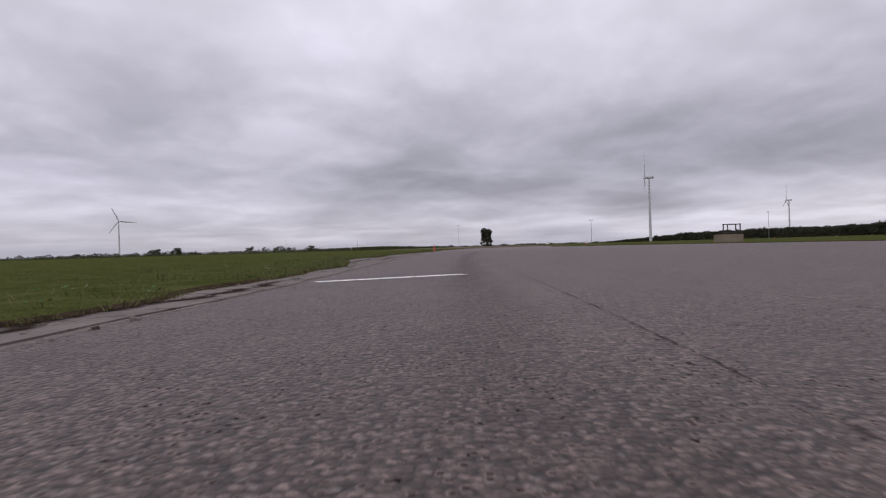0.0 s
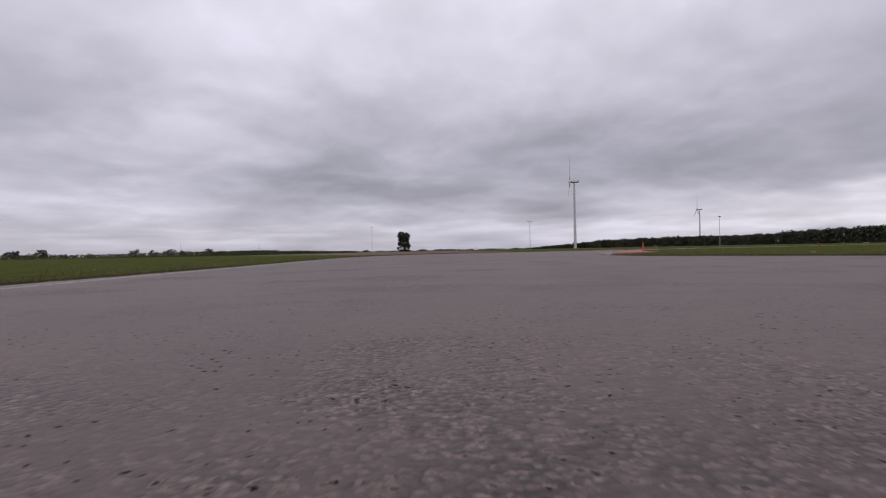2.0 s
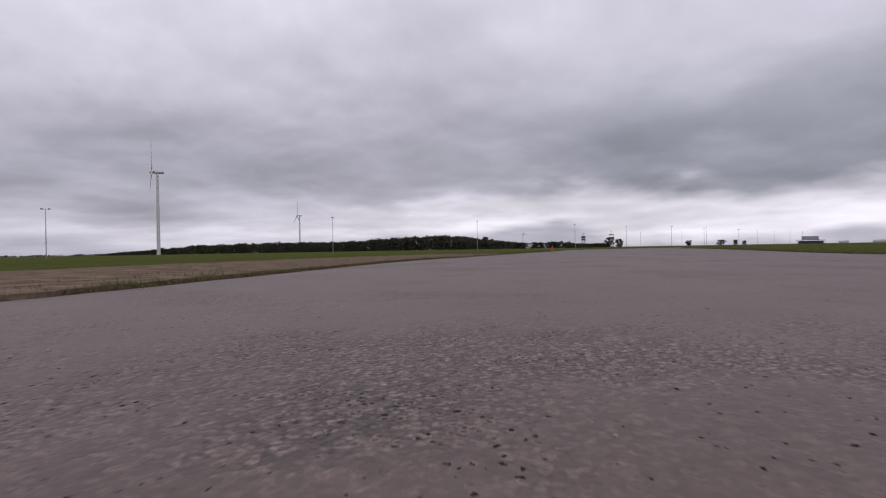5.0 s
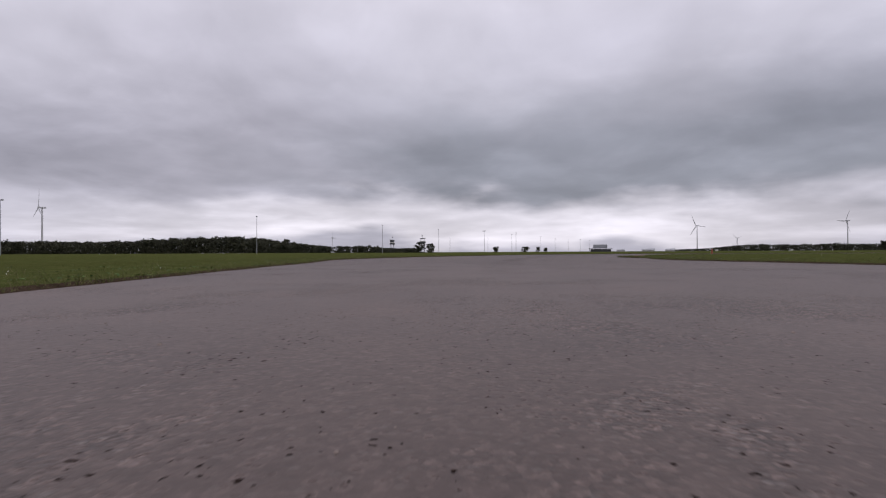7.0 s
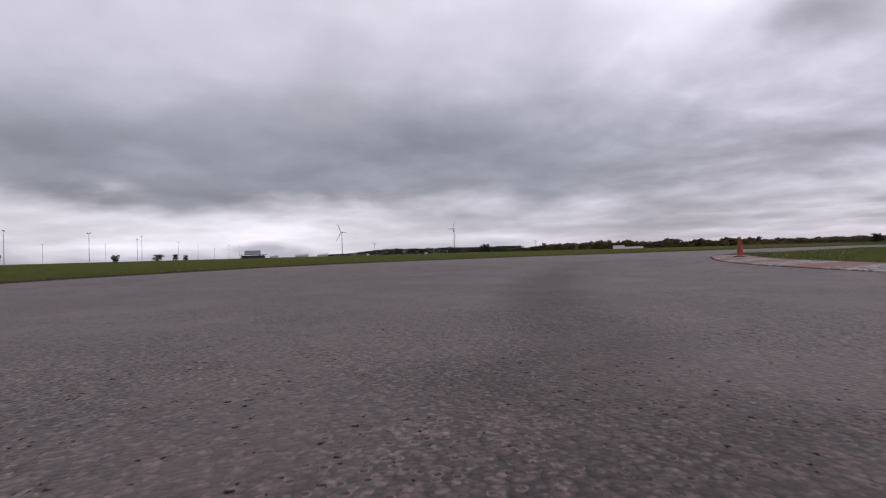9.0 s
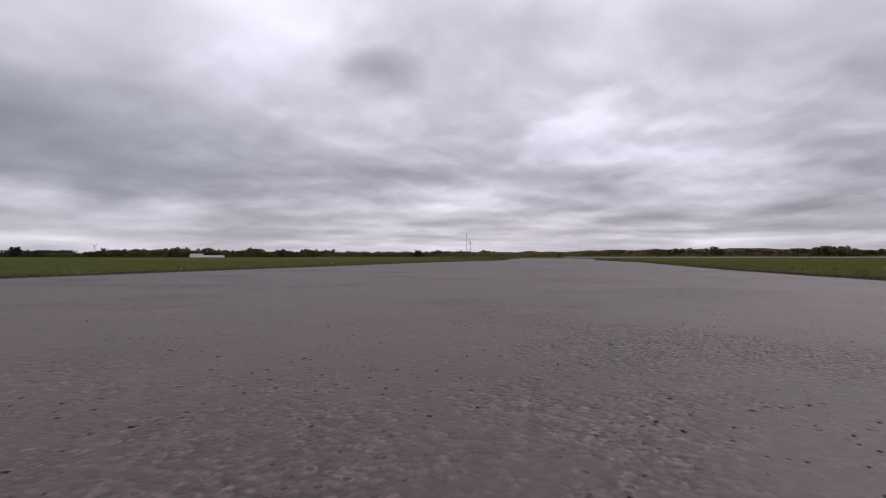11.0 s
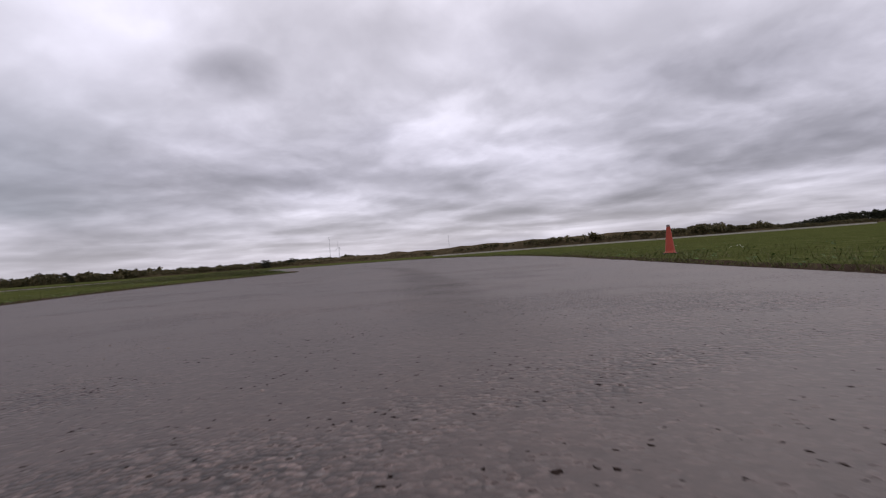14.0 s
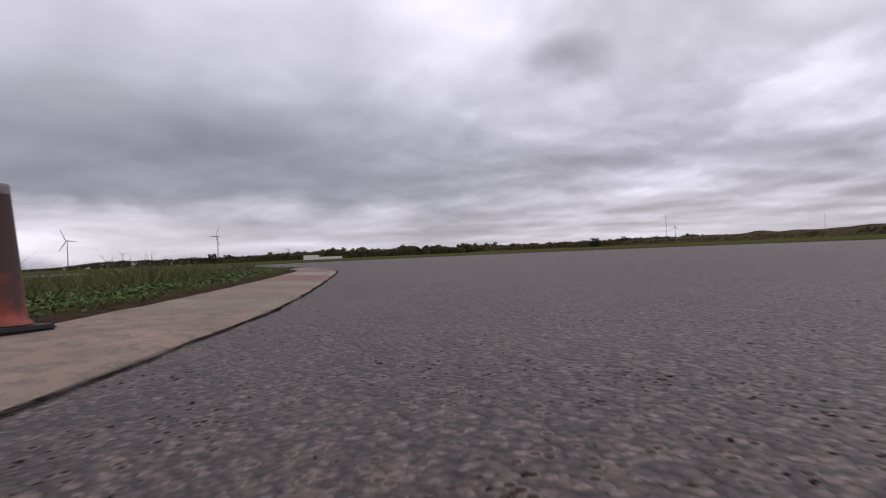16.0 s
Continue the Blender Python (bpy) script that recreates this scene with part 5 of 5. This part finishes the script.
# rubber-dark strips placed along the camera's path, shifted slightly to its right
RUBBERED = see_through_stain("rubbered_in_line", (0.034, 0.029, 0.028), 0.17, 1.1, True)
for line, w in (([(0.2, -4), (0.4, 10), (0.85, 22), (1.75, 35), (3.2, 47), (5.3, 60)], 1.0), ([(119, 170.3), (126.1, 171.9), (138.8, 173.9), (150.4, 174.7), (159.8, 174.2), (166.8, 172.1), (173.1, 168.7), (179.3, 164.3), (185, 158.8)], 1.5), ([(215.6, 75.1), (219.7, 64.4), (224.3, 54.7), (229.9, 46.1)], 1.3)):
    ribbon("rubber_film", line, w, RUBBERED, "dark rubber film along the camera's path", "tyre mark", z=0.0065, wob=0.25, step=0.5)


# ---- control towers, stand and buildings ----
def control_tower(x, y, face, cabin_z, label, open_cabin):
    top = empty("control_tower", pose(x, y, 0, 0, 0, face), label, "control tower", "control towers")
    for u in (-1.0, 1.0):
        for v in (-1.0, 1.0):
            bm = bmesh.new()
            tube(bm, (u * 1.25, v * 1.25, -0.2), (u, v, cabin_z), 0.13, 0.11, 8)
            part("leg", bm, DARK_STEEL, top)
    for u in (-1, 1):
        for z0, z1 in ((0.2, cabin_z * 0.5), (cabin_z * 0.5, cabin_z - 0.1)):
            bm = bmesh.new()
            tube(bm, (-1.1, u * 1.1, z0), (1.1, u * 1.1, z1), 0.05, 0.05, 6)
            part("brace", bm, DARK_STEEL, top)
    bm = bmesh.new()
    box(bm, -2.0, -2.0, cabin_z - 0.15, 2.0, 2.0, cabin_z)
    part("platform", bm, DARK_STEEL, top)
    bm = bmesh.new()
    box(bm, -1.75, -1.75, cabin_z, 1.75, 1.75, cabin_z + 1.15)
    part("parapet", bm, DARK_STEEL, top, "black parapet panel")
    bm = bmesh.new()
    box(bm, -1.8, -1.8, cabin_z + 1.15, 1.8, 1.8, cabin_z + 1.5)
    part("band", bm, PALE_WALL, top, "white band round the cabin")
    if open_cabin:
        for u in (-1.4, 1.4):
            for v in (-1.4, 1.4):
                bm = bmesh.new()
                tube(bm, (u, v, cabin_z + 1.5), (u, v, cabin_z + 2.9), 0.09, 0.09, 6)
                part("post", bm, DARK_STEEL, top)
    else:
        bm = bmesh.new()
        box(bm, -1.6, -1.6, cabin_z + 1.5, 1.6, 1.6, cabin_z + 2.9)
        part("cabin", bm, GLASS, top, "dark glazed cabin")
    bm = bmesh.new()
    box(bm, -1.7, -1.7, cabin_z + 2.9, 1.7, 1.7, cabin_z + 3.5)
    bmesh.ops.bevel(bm, geom=list(bm.edges), offset=0.12, segments=1, affect="EDGES")
    part("roof", bm, DARK_STEEL, top, "dark flat roof")
    bm = bmesh.new()
    tube(bm, (0.6, 0, cabin_z + 3.4), (0.6, 0, cabin_z + 6.0), 0.06, 0.05, 6)
    part("flagpole", bm, GREY_STEEL, top)
    bm = bmesh.new()
    rows = [[bm.verts.new((0.65 + u * 1.9, 0.25 * math.sin(u * 5), cabin_z + 4.9 + v * 1.0 - u * 0.15)) for v in (0, 1)] for u in np.linspace(0, 1, 7)]
    for a, b in zip(rows, rows[1:]):
        bm.faces.new((a[0], b[0], b[1], a[1]))
    bmesh.ops.solidify(bm, geom=list(bm.faces), thickness=0.03)
    part("flag", bm, DARK_STEEL, top)
    return top


control_tower(479, 345, 20, 6.6, "black control tower with a white band and flag", False)
control_tower(458, 311, 35, 7.0, "open control tower on steel legs with a flag", True)


def grandstand(x, y, face):
    top = empty("grandstand", pose(x, y, 0, 0, 0, face), "dark covered grandstand with a grey box on top", "grandstand")
    bm = bmesh.new()
    for k in range(7):
        box(bm, -11, -5 + k * 1.2, -0.1, 11, -3.8 + k * 1.2, 0.6 + k * 0.42)
    part("seating", bm, DARK_STEEL, top)
    bm = bmesh.new()
    box(bm, -13, -7, 3.7, 13, 5, 4.1)
    part("roof", bm, DARK_STEEL, top, "dark flat roof")
    for u in (-12, -6, 0, 6, 12):
        bm = bmesh.new()
        tube(bm, (u, 4.6, -0.1), (u, 4.6, 3.8), 0.15, 0.15, 8)
        part("post", bm, DARK_STEEL, top)
    bm = bmesh.new()
    box(bm, -7, -3, 4.1, 8, 3, 8.0)
    part("press_box", bm, plain("grey_cladding", (0.26, 0.27, 0.29), 0.6), top, "grey clad press box")
    return top


grandstand(725, 205, 95)


def shed(x, y, face, w, d, h, label, mat=PALE_WALL):
    top = empty("shed", pose(x, y, 0, 0, 0, face), label, "building", "far buildings")
    bm = bmesh.new()
    box(bm, -w / 2, -d / 2, -0.1, w / 2, d / 2, h)
    part("wall", bm, mat, top)
    bm = bmesh.new()
    v = [bm.verts.new(p) for p in ((-w / 2 - 0.4, -d / 2 - 0.4, h), (w / 2 + 0.4, -d / 2 - 0.4, h), (w / 2 + 0.4, d / 2 + 0.4, h), (-w / 2 - 0.4, d / 2 + 0.4, h), (-w / 2 - 0.4, 0, h + d * 0.3), (w / 2 + 0.4, 0, h + d * 0.16))]
    for f in ((0, 1, 5, 4), (2, 3, 4, 5), (0, 4, 3), (1, 2, 5), (3, 2, 1, 0)):
        bm.faces.new([v[i] for i in f])
    part("roof", bm, GREY_STEEL, top, "grey metal roof")
    bm = bmesh.new()
    box(bm, -w * 0.15, -d / 2 - 0.06, 0, w * 0.1, -d / 2 + 0.02, h * 0.7)
    part("door", bm, DARK_STEEL, top)
    return top


CLADDING = plain("dull_grey_cladding", (0.34, 0.33, 0.325), 0.7, 0.0, 0.2, 0.8)
shed(1006, 150, 90, 19, 9, 2.4, "low grey building far along the track", CLADDING)
shed(1006, 118, 85, 14, 9, 2.2, "low grey shed beside other far buildings", CLADDING)
shed(960, 190, 95, 11, 7, 2.0, "small grey hut far along the track", CLADDING)
shed(1440, -430, 60, 40, 14, 6.0, "long low farm building behind a hedge")


def barrier_wall(name, x, y, face, w, d, h, label, mat):
    bm = bmesh.new()
    box(bm, -w / 2, -d / 2, -0.1, w / 2, d / 2, h)
    bmesh.ops.bevel(bm, geom=list(bm.edges), offset=0.06, segments=2, affect="EDGES")
    ob = link_mesh(name, bm, mat)
    ob.matrix_basis = pose(x, y, 0, 0, 0, face)
    return tagged(ob, label, "wall")


barrier_wall("white_wall", 600, -130, 58, 10.5, 2.2, 3.2, "white painted block wall before a hedge", PALE_WALL)
barrier_wall("white_wall", 592.3, -141, 58, 16.5, 1.4, 1.75, "long low white wall before a hedge", PALE_WALL)
barrier_wall("concrete_block", 38.7, 73, 8, 3.9, 0.9, 1.08, "weathered concrete barrier block on grass", CONCRETE)


def timber_frame(x, y, face):
    top = empty("timber_frame", pose(x, y, 0, 0, 0, face), "dark open timber cage behind a concrete block", "frame")
    for u in (-0.95, 0.95):
        for v in (-0.45, 0.45):
            bm = bmesh.new()
            box(bm, u - 0.06, v - 0.06, -0.1, u + 0.06, v + 0.06, 2.5)
            bmesh.ops.bevel(bm, geom=list(bm.edges), offset=0.015, segments=1, affect="EDGES")
            part("post", bm, WOOD_BEAM, top)
    for z in (2.42, 1.22):
        for v in (-0.45, 0.45):
            bm = bmesh.new()
            box(bm, -1.1, v - 0.055, z, 1.1, v + 0.055, z + 0.13)
            bmesh.ops.bevel(bm, geom=list(bm.edges), offset=0.015, segments=1, affect="EDGES")
            part("beam", bm, WOOD_BEAM, top)
        for u in (-0.95, 0.95):
            bm = bmesh.new()
            box(bm, u - 0.05, -0.39, z + 0.01, u + 0.05, 0.39, z + 0.12)
            part("rail", bm, WOOD_BEAM, top)
    return top


timber_frame(39.9, 74.4, 8)


def lattice_mast(x, y, h, w, label):
    top = empty("lattice_mast", pose(x, y, 0, 0, 0, 20), label, "mast", "radio masts")
    for k in range(3):
        a = k * 2.094
        bm = bmesh.new()
        tube(bm, (w * math.cos(a), w * math.sin(a), -0.3), (w * 0.6 * math.cos(a), w * 0.6 * math.sin(a), h), 0.16, 0.12, 6)
        part("leg", bm, GREY_STEEL, top)
    for j in range(int(h / 4)):
        z = j * 4.0
        bm = bmesh.new()
        a = j * 2.094
        tube(bm, (w * 0.9 * math.cos(a), w * 0.9 * math.sin(a), z), (w * 0.9 * math.cos(a + 2.094), w * 0.9 * math.sin(a + 2.094), z + 4.0), 0.08, 0.08, 5)
        part("brace", bm, GREY_STEEL, top)


lattice_mast(769, -928, 56, 0.8, "tall thin lattice radio mast over a hedge")
lattice_mast(760, -1800, 70, 1.4, "far lattice pylon on the horizon")
lattice_mast(-440, 1454, 34, 0.7, "thin lattice mast behind far fields")
lattice_mast(-152, 907, 15, 0.4, "slim grey mast in a field")


def van(x, y, face, label, paint):
    top = empty("parked_van", pose(x, y, 0.03, 0, 0, face), label, "van", "parked vehicles")
    bm = bmesh.new()
    prof = ((-2.3, 0.35), (2.25, 0.35), (2.3, 0.95), (1.35, 1.15), (0.75, 1.95), (-2.25, 2.0))
    l = [bm.verts.new((a, -0.92, z)) for a, z in prof]
    r = [bm.verts.new((a, 0.92, z)) for a, z in prof]
    bm.faces.new(l[::-1]), bm.faces.new(r)
    for i in range(6):
        bm.faces.new((l[i], l[(i + 1) % 6], r[(i + 1) % 6], r[i]))
    bmesh.ops.recalc_face_normals(bm, faces=bm.faces)
    bmesh.ops.bevel(bm, geom=list(bm.edges), offset=0.08, segments=2, affect="EDGES")
    part("body", bm, paint, top)
    for s in (-1, 1):
        bm = bmesh.new()
        box(bm, -0.2, s * 0.90, 1.25, 0.75, s * 0.94, 1.75)
        part("window", bm, GLASS, top, "dark side window")
        for a in (-1.45, 1.45):
            bm = bmesh.new()
            tube(bm, (a, s * 0.72, 0.32), (a, s * 0.93, 0.32), 0.33, 0.33, 16)
            wheel = part("wheel", bm, RUBBER, top)
            bm = bmesh.new()
            tube(bm, (a, s * 0.90, 0.32), (a, s * 0.945, 0.32), 0.20, 0.19, 14)
            part("rim", bm, GREY_STEEL, wheel, "grey steel rim")
    return top


van(76.8, 401, 70, "white van parked near the runway's end", PALE_WALL)
van(832, 75, 20, "white van parked far along the track", PALE_WALL)
van(912, -22, 60, "white van parked beside the far field", PALE_WALL)
van(908, -44, 80, "dark van parked beside the far field", DARK_STEEL)


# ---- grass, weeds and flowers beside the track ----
# the camera's path, by which verge grass and weeds are thinned out
PATH = np.array([tuple(p) for p in smooth_line(CAMERA_LINE, 5.0)])


def verge_points(rng, count, spread, reach, only=None):
    """Spots on the grass beside the pavement, thickest at its edge and near the camera's path."""
    e = np.array([(p.x, p.y) for p in EDGE])
    o = np.array([tuple(outward(EDGE, i)) for i in range(len(EDGE))])
    gap = np.array([soft_width(i) for i in range(len(EDGE))])
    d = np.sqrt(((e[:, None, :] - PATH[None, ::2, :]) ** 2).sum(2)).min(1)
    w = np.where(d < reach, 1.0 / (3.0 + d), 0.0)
    if only is not None:
        w = w * np.array([1.0 if k == only else 0.0 for k in WHICH_KERB])
    i = rng.choice(len(e), count, p=w / w.sum())
    u = gap[i] + rng.exponential(spread, count)
    side = rng.random(count)
    nxt = np.roll(e, -1, axis=0)
    return e[i] * (1 - side[:, None]) + nxt[i] * side[:, None] + o[i] * u[:, None], u, i


def soft_width(i):
    w = WHICH_KERB[i]
    return (KERB_BACK[w][0] + (0.30 if w == 2 else 0.12)) if w >= 0 else 0.03


def ground_height(i):
    w = WHICH_KERB[i]
    return KERB_BACK[w][1] + 0.01 if w >= 0 else 0.03


TRACK_POLY = EDGE


def keep_off_track(p):
    return outside(p, TRACK_POLY) & (outside(p, DIRT_POLY) | (noise_field(p) > 0.28))


def noise_field(p):
    return np.sin(p[:, 0] * 2.1 + np.sin(p[:, 1] * 1.3) * 2) * np.sin(p[:, 1] * 1.7 + np.sin(p[:, 0] * 0.9) * 2)


def outside(p, poly):
    ins = np.zeros(len(p), bool)
    for a, b in zip(poly, poly[1:] + poly[:1]):
        if a.y != b.y:
            ins ^= ((a.y > p[:, 1]) != (b.y > p[:, 1])) & (p[:, 0] < (b.x - a.x) * (p[:, 1] - a.y) / (b.y - a.y) + a.x)
    return ~ins


def grass_blades(count, spread, reach, low, high, width, seed, label, only=None):
    rng = np.random.default_rng(seed)
    p, u, i = verge_points(rng, count, spread, reach, only)
    ok = keep_off_track(p)
    p, u, i = p[ok], u[ok], i[ok]
    k = len(p)
    z = np.array([ground_height(j) for j in range(len(EDGE))])[i] * np.exp(-u * 0.3)
    patch = np.array([noise.noise(Vector((a * 0.8, b * 0.8, 0))) + 0.7 * noise.noise(Vector((a * 3.3, b * 3.3, 4))) for a, b in p])
    h = (low + (high - low) * rng.random(k) ** 1.6) * np.clip(1 + 1.3 * patch, 0.25, 2.2)
    if only is not None:
        h = h * np.clip((u - 1.1) / 1.3, 0.3, 1.0)
    a = rng.random(k) * 2 * math.pi
    w = width * (0.6 + 0.8 * rng.random(k)) * (1 + u * 0.08)
    lean = rng.normal(size=(k, 2)) * (h * 0.75)[:, None]
    t = np.stack([np.cos(a), np.sin(a)], 1) * w[:, None]
    b0 = np.concatenate([p - t, z[:, None] - 0.02], 1)
    b1 = np.concatenate([p + t, z[:, None] - 0.02], 1)
    tip = np.concatenate([p + lean, (z + h)[:, None]], 1)
    tagged(mesh_from_arrays("grass", np.stack([b0, b1, tip], 1), 3, BLADE), label, "grass", kind="stuff")


grass_blades(330000, 3.2, 26, 0.03, 0.11, 0.007, 51, "short green grass blades along the track")
grass_blades(150000, 1.8, 20, 0.03, 0.14, 0.0045, 53, "longer uncut grass at the kerb", only=2)

grass_blades(150000, 0.35, 16, 0.02, 0.10, 0.0035, 54, "rough grass tufts along the pavement edge")

grass_blades(130000, 2.6, 22, 0.14, 0.30, 0.0045, 57, "tall uncut grass behind the kerb", only=2)


def weeds(count, spread, size, seed, label, mat, lift, only=None):
    rng = np.random.default_rng(seed)
    p, u, i = verge_points(rng, count // 9, spread, 16, only)
    ok = keep_off_track(p)
    p, u, i = p[ok], u[ok], i[ok]
    out = []
    for q, ui, ii in zip(p, u, i):
        base = ground_height(ii)
        for _ in range(9):
            c = np.array((q[0] + rng.normal() * 0.12, q[1] + rng.normal() * 0.12, base + lift * (0.2 + 0.8 * rng.random())))
            a = rng.random() * 6.28
            s = size * (0.5 + rng.random())
            d = np.array((math.cos(a), math.sin(a), rng.normal() * 0.35)) * s
            e = np.array((-math.sin(a), math.cos(a), rng.normal() * 0.35)) * s * 0.55
            out.append((c - d, c - e, c + d, c + e))
    tagged(mesh_from_arrays("weeds", np.array(out), 4, mat), label, "weeds", kind="stuff")


weeds(13000, 1.2, 0.019, 61, "broad green weed leaves behind the kerb", WEED, 0.11, only=2)
weeds(14000, 1.6, 0.026, 62, "scattered weed leaves in the verge", WEED, 0.07)
weeds(1100, 2.2, 0.012, 63, "small white clover flowers in the grass", FLOWER, 0.13)
